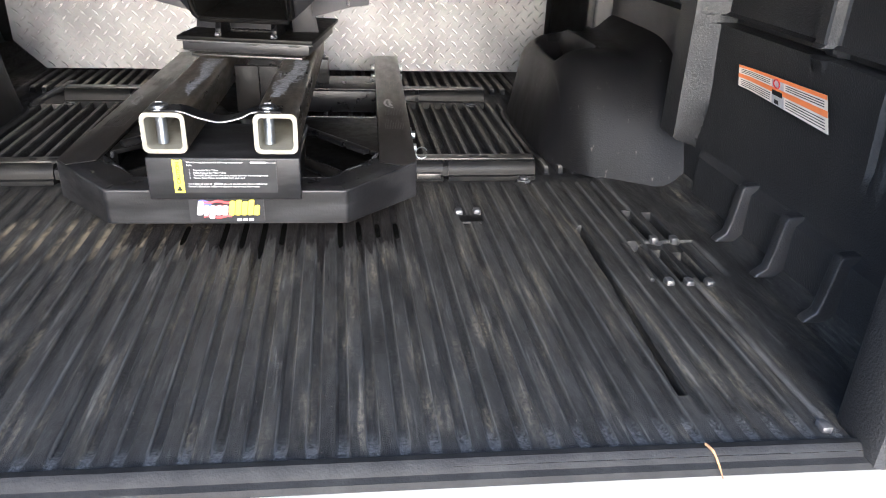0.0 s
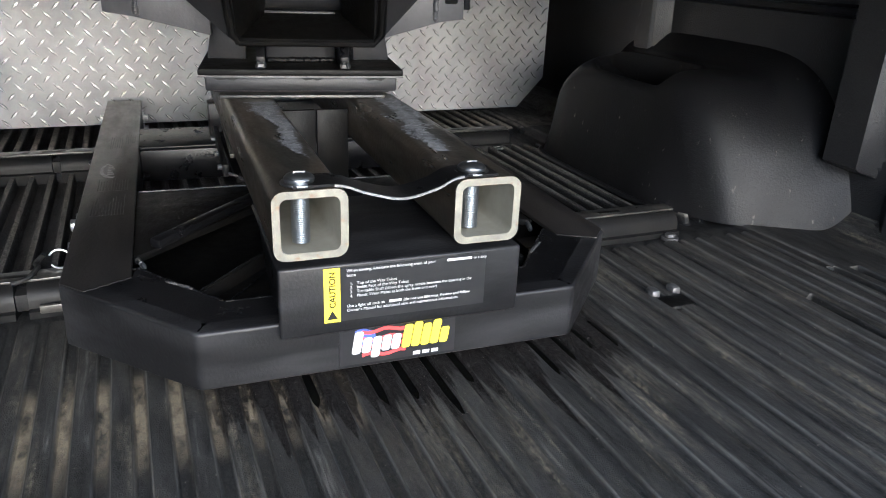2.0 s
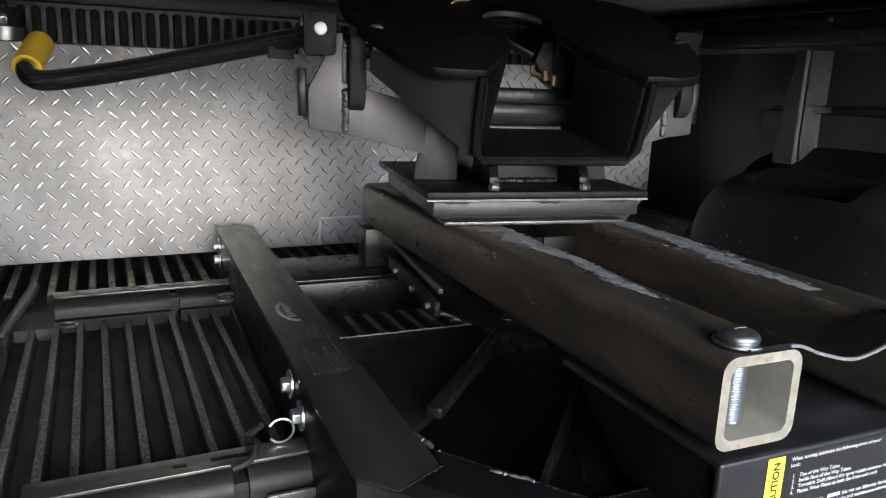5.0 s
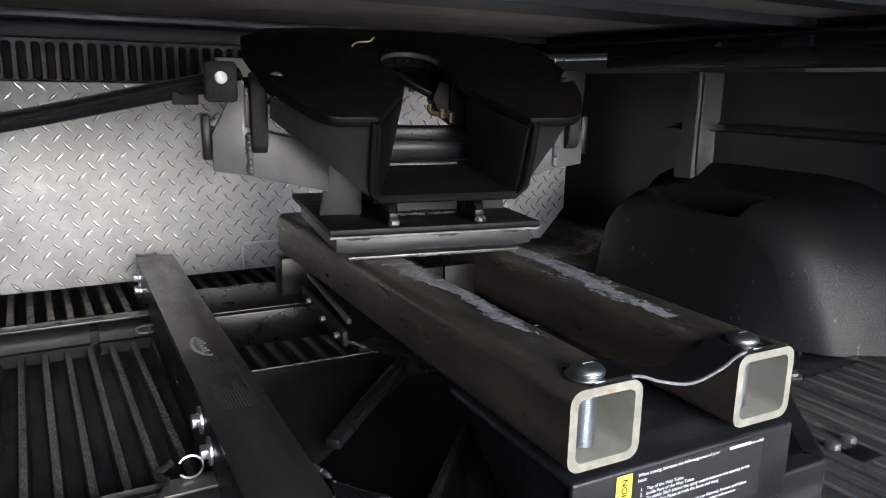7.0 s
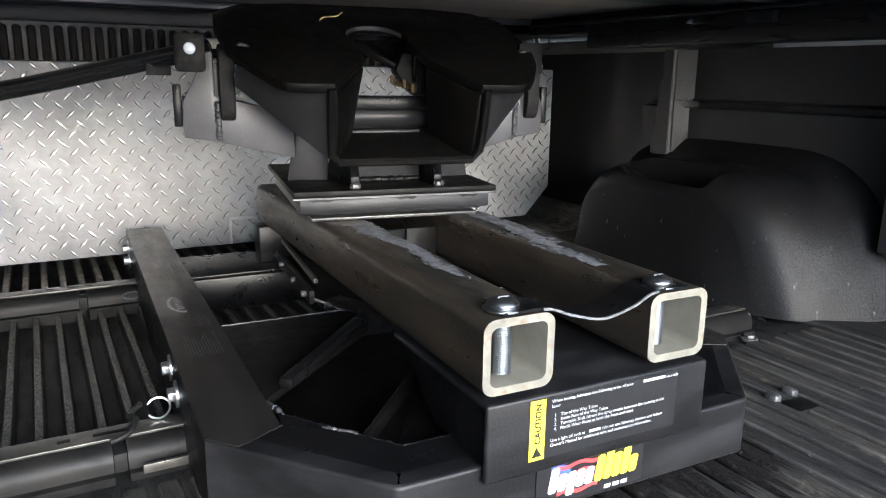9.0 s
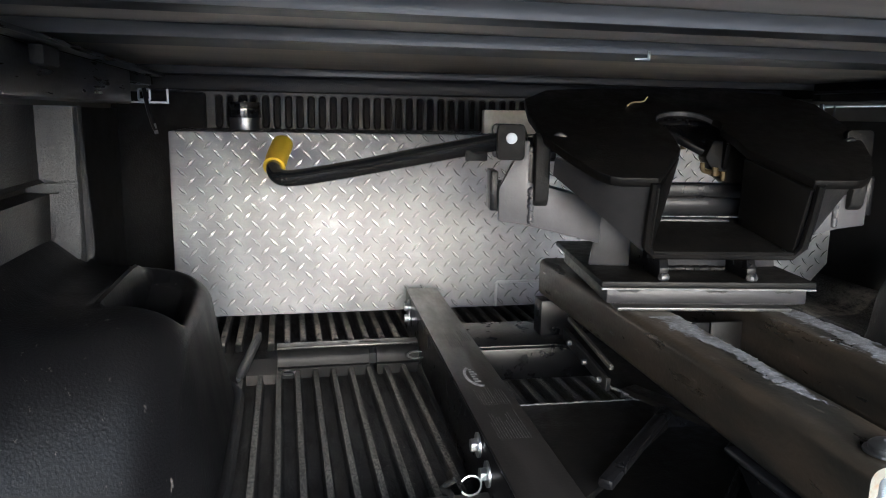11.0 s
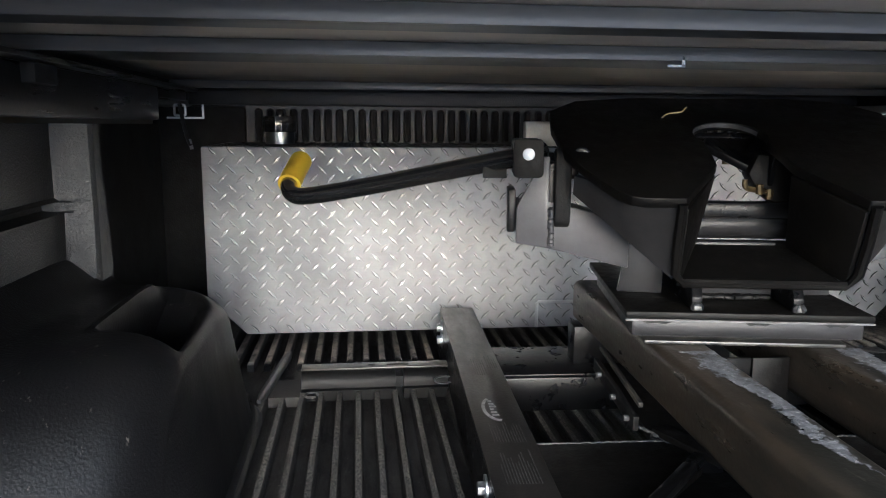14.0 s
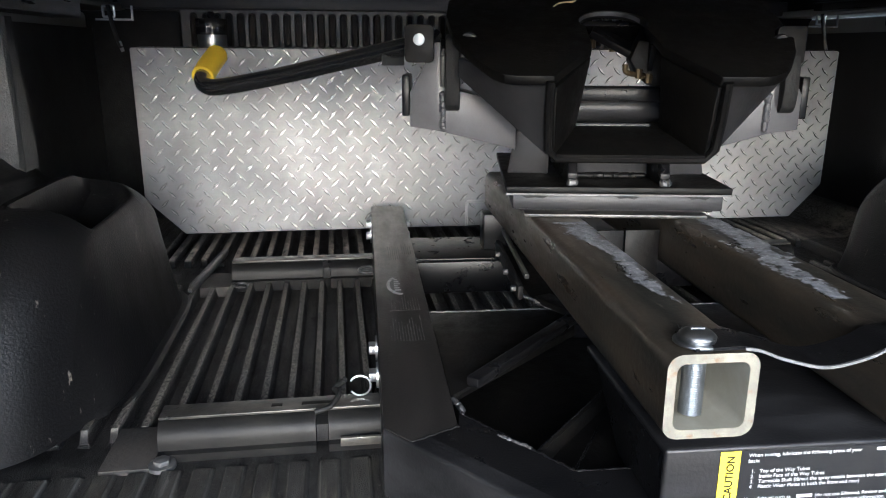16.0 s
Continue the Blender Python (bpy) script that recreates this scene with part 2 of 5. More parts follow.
ALU = plate_material()
ALU_PALE = mat("dirty_pale_aluminium", (0.80, 0.76, 0.66), 0.5, 0.3, (0.60, 0.55, 0.45), 30, 0.4, 0.7, bump=0.2, bump_scale=80)
DOME = mat("dull_zinc_dome", (0.26, 0.27, 0.28), 0.34, 1.0, (0.17, 0.175, 0.18), 60)
BEAM = mat("side_rail_paint", (0.006, 0.006, 0.0064), 0.30, 0, (0.011, 0.011, 0.0112), 10, 0.4, 0.7, (3, 0.3, 3), bump=0.1, bump_scale=200, rough_var=0.06, spec=0.3)
PIN = mat("dull_zinc_pin", (0.36, 0.38, 0.41), 0.5, 0.6, (0.30, 0.32, 0.34), 60)
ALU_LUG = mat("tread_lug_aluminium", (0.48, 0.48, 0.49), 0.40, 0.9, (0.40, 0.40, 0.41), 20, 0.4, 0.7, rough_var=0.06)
# lug flanks kept dark: their dirt and shading put into one colour
LUG_SIDE = mat("dirty_shaded_lug_flank", (0.075, 0.075, 0.075), 0.45, 0.5, (0.045, 0.045, 0.044), 40, 0.4, 0.7, rough_var=0.06)
YELLOW = mat("yellow_vinyl", (0.52, 0.36, 0.01), 0.45, 0, (0.50, 0.34, 0.01), 50, 0.4, 0.8, bump=0.05)
GLOSS = mat("gloss_black_paint", (0.008, 0.008, 0.009), 0.24, 0, (0.015, 0.015, 0.015), 30, 0.4, 0.7, coat=1.0)
WHITE_PAINT = mat("white_body_paint", (0.37, 0.352, 0.312), 0.35, 0, (0.31, 0.288, 0.24), 9, 0.42, 0.70, coat=0.2, third=(0.28, 0.20, 0.11), third_scale=38, third_lo=0.69, third_hi=0.78)
DAYLIGHT_WHITE = mat("daylight_white", (0.80, 0.79, 0.76), 0.3, 0, (0.70, 0.69, 0.66), 12, 0.42, 0.70, coat=0.2)
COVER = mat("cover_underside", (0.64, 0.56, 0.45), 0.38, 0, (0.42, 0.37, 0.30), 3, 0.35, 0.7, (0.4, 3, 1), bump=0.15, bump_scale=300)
COVER_RAIL = mat("cover_extrusion", (0.070, 0.068, 0.066), 0.32, 0.1, (0.108, 0.104, 0.100), 10, 0.4, 0.7, (0.3, 3, 3))
WORN = mat("worn_black_paint", (0.005, 0.005, 0.0054), 0.40, 0, (0.020, 0.020, 0.021), 9, 0.46, 0.70, (0.35, 1, 2.2), bump=0.15, bump_scale=300, rough_var=0.1, spec=0.22,
           third=(0.10, 0.10, 0.095), third_scale=34, third_lo=0.68, third_hi=0.80)
OIL = mat("wet_oil", (0.002, 0.002, 0.002), 0.12, 0, (0.004, 0.004, 0.003), 60)
# near-black: greasy steel, pan parts, and the painted dark of slots and holes
GREASE_HOLE_BLACK = mat("grease_and_hole_black", (0.0022, 0.0021, 0.0020), 0.5, 0, (0.005, 0.0045, 0.0035), 26, 0.45, 0.75, bump=0.2, bump_scale=220, rough_var=0.1, spec=0.12)
CLEVIS = mat("satin_black_paint", (0.008, 0.008, 0.0085), 0.32, 0.0, (0.024, 0.024, 0.025), 40, 0.4, 0.7, bump=0.08, bump_scale=300, rough_var=0.06)
# LINER's plastic again, lighter in colour to stand for light on the bulkhead
BULK = mat("lightened_liner_plastic", (0.022, 0.022, 0.0215), 0.42, 0, (0.034, 0.033, 0.031), 6, 0.4, 0.7, bump=0.4, bump_scale=300, rough_var=0.08)
RAIL_PAINT = mat("rail_black_paint", (0.005, 0.005, 0.0052), 0.44, 0, (0.010, 0.0097, 0.009), 20, 0.4, 0.7, bump=0.15, bump_scale=200, rough_var=0.08, spec=0.10)
FLANGE = mat("worn_flange_paint", (0.016, 0.0155, 0.0145), 0.34, 0, (0.055, 0.051, 0.044), 26, 0.45, 0.68, bump=0.15, bump_scale=200, rough_var=0.08, spec=0.45)
RAIL_TOP = mat("rail_top_satin", (0.0062, 0.0058, 0.0055), 0.36, 0, (0.011, 0.010, 0.0092), 16, 0.4, 0.7, (1.5, 0.4, 1), bump=0.12, bump_scale=260, rough_var=0.07, spec=0.30,
               third=(0.06, 0.055, 0.05), third_scale=70, third_lo=0.70, third_hi=0.80)
DULL = mat("dull_bare_steel", (0.085, 0.085, 0.088), 0.45, 0.5, (0.045, 0.044, 0.043), 50, 0.4, 0.65, bump=0.2, bump_scale=180)
RUBBER = mat("rubber_seal", (0.007, 0.007, 0.007), 0.62, 0, (0.014, 0.014, 0.0135), 30, 0.4, 0.7, bump=0.3, bump_scale=260, spec=0.15)
BARE = mat("bare_grey_metal", (0.18, 0.18, 0.185), 0.45, 0.7, (0.13, 0.13, 0.13), 40, 0.4, 0.7, bump=0.2, bump_scale=180)
RUST = mat("rusty_floor_gap", (0.009, 0.008, 0.007), 0.8, 0, (0.020, 0.016, 0.013), 18, 0.4, 0.7, bump=0.3)
GROUND = mat("concrete_ground", (0.58, 0.555, 0.50), 0.85, 0, (0.48, 0.455, 0.41), 0.8, 0.4, 0.7, bump=0.3, bump_scale=40)
BRASS = mat("brass_fitting", (0.085, 0.062, 0.026), 0.45, 0.7, (0.05, 0.036, 0.018), 60)
DECAL = mat("label_black", (0.009, 0.009, 0.010), 0.30, 0, (0.014, 0.014, 0.014), 40, spec=0.35)
MARK = mat("faded_grey_mark", (0.22, 0.22, 0.23), 0.5, 0, (0.10, 0.10, 0.105), 120, 0.4, 0.65)
DECAL_YELLOW = mat("label_yellow", (0.78, 0.62, 0.01), 0.4, 0, (0.70, 0.55, 0.01), 60)
DECAL_WHITE = mat("label_white", (0.40, 0.40, 0.395), 0.45, 0, (0.30, 0.30, 0.295), 90)
DECAL_RED = mat("label_red", (0.55, 0.035, 0.03), 0.45, 0, (0.45, 0.03, 0.03), 60)
DECAL_BLUE = mat("label_blue", (0.04, 0.07, 0.30), 0.45, 0, (0.03, 0.05, 0.22), 60)
DECAL_ORANGE = mat("label_orange", (0.72, 0.20, 0.05), 0.5, 0, (0.62, 0.18, 0.05), 60)
DECAL_GREY = mat("label_grey_print", (0.050, 0.050, 0.051), 0.5, 0, (0.012, 0.012, 0.012), 160, 0.40, 0.55)
PAPER = mat("warning_paper", (0.66, 0.63, 0.55), 0.6, 0, (0.52, 0.48, 0.40), 30, 0.45, 0.7)
STRAW = mat("pale_dry_straw", (0.42, 0.33, 0.17), 0.7, 0, (0.30, 0.22, 0.10), 90)
WOOD = mat("dry_leaf_stem", (0.30, 0.17, 0.07), 0.8, 0, (0.18, 0.10, 0.05), 80)


# ---- mesh helpers ----
def mesh(bm, name, material, smooth=True):
    bmesh.ops.recalc_face_normals(bm, faces=bm.faces[:])
    me = bpy.data.meshes.new(name)
    bm.to_mesh(me)
    bm.free()
    for m in material if isinstance(material, (list, tuple)) else (material,):
        me.materials.append(m)
    if smooth:
        me.shade_smooth()
        me.set_sharp_from_angle(angle=radians(32))
    return me


def part(name, bm, material, parent=None, label="", smooth=True):
    ob = new(name, mesh(bm, name, material, smooth))
    if parent is not None:
        ob.parent = parent
    return tagged(ob, label)


def thing(name, label, category, m=None, group="", kind=""):
    ob = new(name)
    ob.empty_display_size = 0.05
    if m is not None:
        ob.matrix_basis = m
    return tagged(ob, label, category, group, kind)


def bevel(bm, r, seg=2, edges=None, angle=25):
    bm.normal_update()
    es = edges if edges is not None else [e for e in bm.edges if len(e.link_faces) == 2 and e.calc_face_angle(0) > radians(angle)]
    if r > 0 and es:
        bmesh.ops.bevel(bm, geom=es, offset=r, segments=seg, profile=0.5, affect="EDGES", clamp_overlap=True)
    return bm


def box(x0, x1, y0, y1, z0, z1, r=0.002, bm=None):
    own = bmesh.new()
    vs = [own.verts.new((x, y, z)) for x in (x0, x1) for y in (y0, y1) for z in (z0, z1)]
    for f in ((0, 1, 3, 2), (4, 6, 7, 5), (0, 4, 5, 1), (2, 3, 7, 6), (0, 2, 6, 4), (1, 5, 7, 3)):
        own.faces.new([vs[i] for i in f])
    bmesh.ops.recalc_face_normals(own, faces=own.faces[:])
    bevel(own, r)
    return add(bm, own)


def add(bm, own):
    """Joins own into bm, or returns own."""
    if bm is None:
        return own
    me = bpy.data.meshes.new("tmp")
    own.to_mesh(me)
    own.free()
    bm.from_mesh(me)
    bpy.data.meshes.remove(me)
    return bm


def prism(pts, to3, d0, d1, r=0.0015, bm=None, seg=2):
    """A polygon of (a, b), drawn out from depth d0 to d1; to3(a, b, d) gives the place."""
    own = bmesh.new()
    lo = [own.verts.new(to3(a, b, d0)) for a, b in pts]
    hi = [own.verts.new(to3(a, b, d1)) for a, b in pts]
    k = len(pts)
    own.faces.new(lo[::-1])
    own.faces.new(hi)
    for i in range(k):
        own.faces.new((lo[i], lo[(i + 1) % k], hi[(i + 1) % k], hi[i]))
    bmesh.ops.recalc_face_normals(own, faces=own.faces[:])
    bevel(own, r, seg)
    return add(bm, own)


def XZ(x, z, d):
    return (x, d, z)


def YZ(y, z, d):
    return (d, y, z)


def XY(x, y, d):
    return (x, y, d)


def slab(quad, t, r=0.0015, bm=None):
    """A plate of thickness t under four or more corners, t measured against the face's normal."""
    q = [Vector(p) for p in quad]
    nrm = (q[1] - q[0]).cross(q[2] - q[0]).normalized()
    own = bmesh.new()
    a = [own.verts.new(p) for p in q]
    b = [own.verts.new(p - nrm * t) for p in q]
    own.faces.new(a)
    own.faces.new(b[::-1])
    for i in range(len(q)):
        j = (i + 1) % len(q)
        own.faces.new((a[i], b[i], b[j], a[j]))
    bmesh.ops.recalc_face_normals(own, faces=own.faces[:])
    bevel(own, r)
    return add(bm, own)


def cyl(p0, p1, r0, r1=None, seg=20, r=0.0, bm=None, cap=True):
    p0, p1 = Vector(p0), Vector(p1)
    own = bmesh.new()
    q = (p1 - p0).to_track_quat("Z", "Y").to_matrix().to_4x4()
    bmesh.ops.create_cone(own, cap_ends=cap, segments=seg, radius1=r0, radius2=r0 if r1 is None else r1, depth=(p1 - p0).length,
                          matrix=Matrix.Translation((p0 + p1) / 2) @ q)
    if r:
        bevel(own, r, 2, angle=50)
    return add(bm, own)


def sweep(points, radius, seg=14, bm=None, cap=True):
    """A round bar along points (already smooth)."""
    own = bmesh.new()
    ps = [Vector(p) for p in points]
    rings, side = [], None
    for i, p in enumerate(ps):
        d = (ps[min(i + 1, len(ps) - 1)] - ps[max(i - 1, 0)]).normalized()
        if side is None:
            side = d.orthogonal().normalized()
        side = (side - d * side.dot(d)).normalized()
        up = d.cross(side)
        rr = radius[i] if isinstance(radius, (list, tuple)) else radius
        rings.append([own.verts.new(p + (side * math.cos(a) + up * math.sin(a)) * rr) for a in (2 * math.pi * k / seg for k in range(seg))])
    for a, b in zip(rings, rings[1:]):
        for k in range(seg):
            own.faces.new((a[k], a[(k + 1) % seg], b[(k + 1) % seg], b[k]))
    if cap:
        own.faces.new(rings[0][::-1])
        own.faces.new(rings[-1])
    bmesh.ops.recalc_face_normals(own, faces=own.faces[:])
    return add(bm, own)


def spline(ctrl, n=12):
    """A smooth run of points through ctrl (Catmull-Rom)."""
    c = [Vector(p) for p in ctrl]
    c = [2 * c[0] - c[1], *c, 2 * c[-1] - c[-2]]
    out = []
    for i in range(1, len(c) - 2):
        for k in range(n):
            t = k / n
            out.append(0.5 * (2 * c[i] + (c[i + 1] - c[i - 1]) * t + (2 * c[i - 1] - 5 * c[i] + 4 * c[i + 1] - c[i + 2]) * t * t
                              + (3 * c[i] - c[i - 1] - 3 * c[i + 1] + c[i + 2]) * t ** 3))
    return out + [c[-2]]


def grid(rows, bm=None, closed=False):
    """A sheet from rows of points."""
    own = bmesh.new()
    vs = [[own.verts.new(p) for p in row] for row in rows]
    for a, b in zip(vs, vs[1:]):
        for i in range(len(a) - 1):
            own.faces.new((a[i], a[i + 1], b[i + 1], b[i]))
    return add(bm, own)


def round_rect(x0, x1, z0, z1, r, k=5):
    pts = []
    for cx, cz, a0 in ((x1 - r, z1 - r, 0), (x0 + r, z1 - r, 90), (x0 + r, z0 + r, 180), (x1 - r, z0 + r, 270)):
        pts += [(cx + r * math.cos(radians(a0 + 90 * i / k)), cz + r * math.sin(radians(a0 + 90 * i / k))) for i in range(k + 1)]
    return pts


def hex_bolt(parent, p, axis, r=0.008, h=0.006, washer=0.013, name="bolt"):
    a = Vector(axis).normalized()
    p = Vector(p)
    bm = cyl(p, p + a * 0.0025, washer, seg=20)
    cyl(p + a * 0.0025, p + a * (0.0025 + h), r, seg=6, r=0.0008, bm=bm)
    return part(name, bm, ZINC, parent, "zinc-plated hex bolt with washer")


def smoothstep(a, b, v):
    t = min(1.0, max(0.0, (v - a) / (b - a)))
    return t * t * (3 - 2 * t)


# ---- the truck bed: floor ----
PITCH, MID, RIB0 = 0.0324, 0.012, -0.0008


KNOBS = ((0.720, -0.020, 0.135), (0.756, -0.022, 0.125), (0.683, -0.174, 0.150), (0.714, -0.177, 0.125), (0.746, -0.180, 0.118))


def floor_height(x, y):
    """Height of the ribbed liner: flat-topped ribs with grooves that ramp up at the tailgate end."""
    half = 0.29 - 0.14 * smoothstep(0.30, 0.36, y) + 0.05 * smoothstep(1.00, 1.04, y)
    phase = RIB0 + (0.5 * PITCH if 0.33 < y < 0.99 else 0.0)
    c = abs((x - phase) / PITCH - round((x - phase) / PITCH))
    groove = smoothstep(half - 0.03, half + 0.06, c)
    depth = 0.0058 + 0.0117 * smoothstep(0.30, 0.36, y)
    for y0, y1 in ((0.275, 0.372), (0.908, 1.080)):
        groove = max(groove, smoothstep(y0, y0 + 0.006, y) * (1 - smoothstep(y1 - 0.008, y1, y)))
    z = -depth * groove * smoothstep(-0.525, -0.495, y)
    edge = smoothstep(0.70, 0.725, abs(x - MID))
    z *= 1 - edge
    if 0.66 < x < 0.80 and -0.155 < y < -0.02:
        z = -0.009 * smoothstep(0.66, 0.68, x) * (1 - smoothstep(0.775, 0.80, x)) * (1 - 0.5 * (1 - groove))
    for kx, ky, reach in KNOBS:
        if abs(x - kx) < 0.0105 and ky + 0.006 < y < ky + reach:
            z = -0.019 * smoothstep(0.0105, 0.0080, abs(x - kx))
    z += 0.05 * smoothstep(0.80, 0.885, abs(x - MID)) ** 2
    if abs(x - (0.605 + 0.05 * y)) < 0.0052 and -0.44 < y < 0.05:
        z = -0.030
    return z


xs = []
k = -0.90
while k < 0.93:
    xs.append(k)
    k += PITCH / 16
ys = [-0.545, -0.53, -0.525, -0.52, -0.512, -0.505, -0.495, -0.48, -0.441, -0.439] + [-0.40 + 0.04 * i for i in range(6)] + [-0.180, -0.175, -0.172, -0.168, -0.164, -0.157, -0.153] \
    + [-0.12, -0.08, -0.065, -0.060, -0.052, -0.048, -0.04, -0.024, -0.020, -0.016, -0.012] + [0.02, 0.049, 0.051, 0.09, 0.100, 0.104, 0.112, 0.116, 0.125] + [0.16, 0.20, 0.25, 0.274, 0.278, 0.282, 0.30, 0.315, 0.335, 0.362, 0.366, 0.369, 0.373] \
    + [0.42 + 0.06 * i for i in range(8)] + [0.885, 0.900, 0.908, 0.911, 0.914, 0.95, 0.985, 0.995, 1.04, 1.072, 1.075, 1.078, 1.081, 1.12, 1.2, 1.5]


def skew(x, y):
    """The tailgate end is cut slightly askew."""
    return y - 0.036 * (x - 0.30) * (1 - smoothstep(-0.50, -0.25, y))


bm = grid([[(x, skew(x, y), floor_height(x, y)) for x in xs] for y in ys])
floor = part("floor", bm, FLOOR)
tagged(floor, "dusty black ribbed plastic bed liner floor", "floor", kind="structure")
sheet = part("floor_steel", box(-0.95, 1.0, -0.56, 1.6, -0.07, -0.034, 0), WHITE_PAINT)
tagged(sheet, "white painted steel floor under the bed liner", "floor", kind="structure")

# lip of the liner and the painted sill
prof = [(-0.526, 0.000), (-0.532, 0.005), (-0.540, 0.0055), (-0.545, 0.002), (-0.550, -0.006), (-0.557, -0.009), (-0.560, -0.016), (-0.54, -0.018), (-0.522, -0.006)]
bm = bmesh.new()
rows = [[(x, skew(x, y) - 0.003 * math.sin((x + 0.9) * 3.1), z) for y, z in prof] for x in [-0.9 + 0.05 * i for i in range(37)]]
lip = part("trim_liner_lip", grid(rows, bm), RUBBER)
tagged(lip, "black rolled edge of the bed liner", "trim", kind="structure")
prof = [(-0.52, -0.0182), (-0.55, -0.0182), (-0.60, -0.020), (-0.635, -0.024), (-0.648, -0.034), (-0.65, -0.060), (-0.65, -0.13)]
sill = part("sill", grid([[(x, y, z) for y, z in prof] for x in [-0.95 + 0.1 * i for i in range(20)]]), WHITE_PAINT)
tagged(sill, "dirty white painted steel sill at the tailgate", "sill", kind="structure")
tail = thing("tailgate", "lowered white painted tailgate with an added dark panel", "tailgate")
part("panel", box(-0.80, 0.83, -1.19, -0.672, -0.105, -0.06, 0.008), WHITE_PAINT, tail)
# unseen ribbed panel added to keep the tailgate's glow off the tank
dulling_panel = part("dulling_panel", box(-0.76, 0.79, -1.17, -0.70, -0.0598, -0.054, 0.002), LINER, tail, "added black plastic panel that dulls the tailgate's glow")
for i in range(16):
    part("rib", box(-0.73 + 0.096 * i, -0.70 + 0.096 * i, -1.14, -0.73, -0.0538, -0.049, 0.002), LINER, dulling_panel)
part("top_cap", box(-0.80, 0.83, -1.225, -1.192, -0.105, -0.055, 0.01), LINER, tail, "black plastic cap strip")
for x in (-0.70, 0.73):
    part("hinge", box(x - 0.03, x + 0.03, -0.676, -0.648, -0.12, -0.09, 0.003), BARE, tail)


# ---- the truck bed: sides ----
def wall_side(s, name):
    """One liner side: a lower panel, a groove, an upper panel and two posts; s is -1 (driver's side) or 1."""
    zs = [0.0, 0.02, 0.05, 0.08, 0.095, 0.10, 0.104, 0.108, 0.114, 0.12, 0.13, 0.145, 0.16, 0.18, 0.20, 0.22, 0.235, 0.25, 0.265, 0.28, 0.30, 0.32,
          0.334, 0.3385, 0.340, 0.3415, 0.346, 0.348, 0.3525, 0.3538, 0.355, 0.360, 0.365, 0.38, 0.40, 0.42, 0.44, 0.455, 0.463]
    yy = [-0.56 + 0.004 * i for i in range(543)]

    def depth(y, z):
        d = 0.864 - 0.006 * smoothstep(0.20, 0.335, z) + 0.012 * smoothstep(0.3525, 0.358, z)
        d -= 0.012 * (1 - smoothstep(0.092, 0.108, z)) * (1 - smoothstep(0.15, 0.17, y))
        groove = 0.030 * smoothstep(0.3385, 0.3415, z) * (1 - smoothstep(0.3525, 0.3550, z))
        # posts: a face turned to the tailgate, then one turned inward
        for near, corner, far, reach, low, knee in ((0.172, 0.196, 0.262, 0.816, 0.098, 0.20), (0.7405, 0.7525, 0.816, 0.820, 0.215, 0.345)):
            if near > 0.5:
                near += (corner - near) * 0.95 * min(1.0, max(0.0, (knee - z) / (knee - low - 0.01))) ** 3
                far -= 0.026 * smoothstep(0.23, 0.46, z)
            else:
                near += (corner - near) * 0.85 * (1 - smoothstep(low + 0.01, knee, z))
            w = min(1.0, max(0.0, (y - near) / (corner - near))) * (1 - smoothstep(far - 0.002, far + 0.006, y)) * smoothstep(low, low + 0.022, z)
            d += (reach - d) * w
            if near > 0.5:
                d += 0.012 * math.exp(-((y - corner - 0.004) / 0.003) ** 2) * w
            groove *= 1 - min(1.0, 4 * w)
        d += groove
        step = 0.816 if z > 0.347 else 0.886
        d += (0.912 - d) * smoothstep(step, step + 0.014, y) * smoothstep(0.02, 0.06, z)
        w = smoothstep(-0.150, -0.142, y) * (1 - smoothstep(-0.120, -0.112, y)) * smoothstep(0.325, 0.35, z)
        d -= 0.02 * w
        for yc in (-0.285, -0.315):
            d += 0.008 * max(0.0, 1 - abs(y - yc) / 0.009) * smoothstep(0.19, 0.21, z)
        return d

    bm = grid([[(MID + s * depth(y, z), y, z) for z in zs] for y in yy])
    ob = part(name, bm, LINER)
    tagged(ob, "black moulded plastic bed liner side with posts and a groove", "wall", kind="structure")
    # fins that brace the foot of the side
    for yc in (-0.040, -0.172, -0.306):
        pts = [(0.870, 0.008), (0.806, 0.008), (0.812, 0.016), (0.824, 0.024), (0.829, 0.050), (0.836, 0.104), (0.840, 0.110), (0.870, 0.113)]
        part("fin", prism([(MID + s * a, b) for a, b in pts], XZ, yc - 0.010, yc + 0.010, 0.0032, None, 3), LINER, ob)
    jamb = part("trim_jamb", box(*sorted((MID + s * 0.730, MID + s * 0.935)), -0.580, -0.500, -0.020, 0.462, 0.016), LINER)
    tagged(jamb, "black plastic jamb beside the tailgate opening", "trim", kind="structure")
    # strip added, whiter than the body paint, to imitate daylight leaking in
    flange = part("trim_daylight_strip", box(*sorted((MID + s * 0.880, MID + s * 0.886)), -0.30, 0.56, 0.440, 0.502, 0.001), DAYLIGHT_WHITE)
    tagged(flange, "white strip standing in for daylight under the bed rail", "trim", kind="structure")
    outer = part(name + "_panel", box(*sorted((MID + s * 0.925, MID + s * 1.0)), -0.66, 1.66, -0.55, 0.50, 0.01), WHITE_PAINT)
    tagged(outer, "white painted outer bed side panel", "wall", kind="structure")
    edge = part("trim_cover_edge", box(*sorted((MID + s * 0.851, MID + s * 0.95)), -0.50, 1.60, 0.5205, 0.5595, 0.002), RUBBER)
    tagged(edge, "black rubber edge seal of the bed cover", "trim", kind="structure")
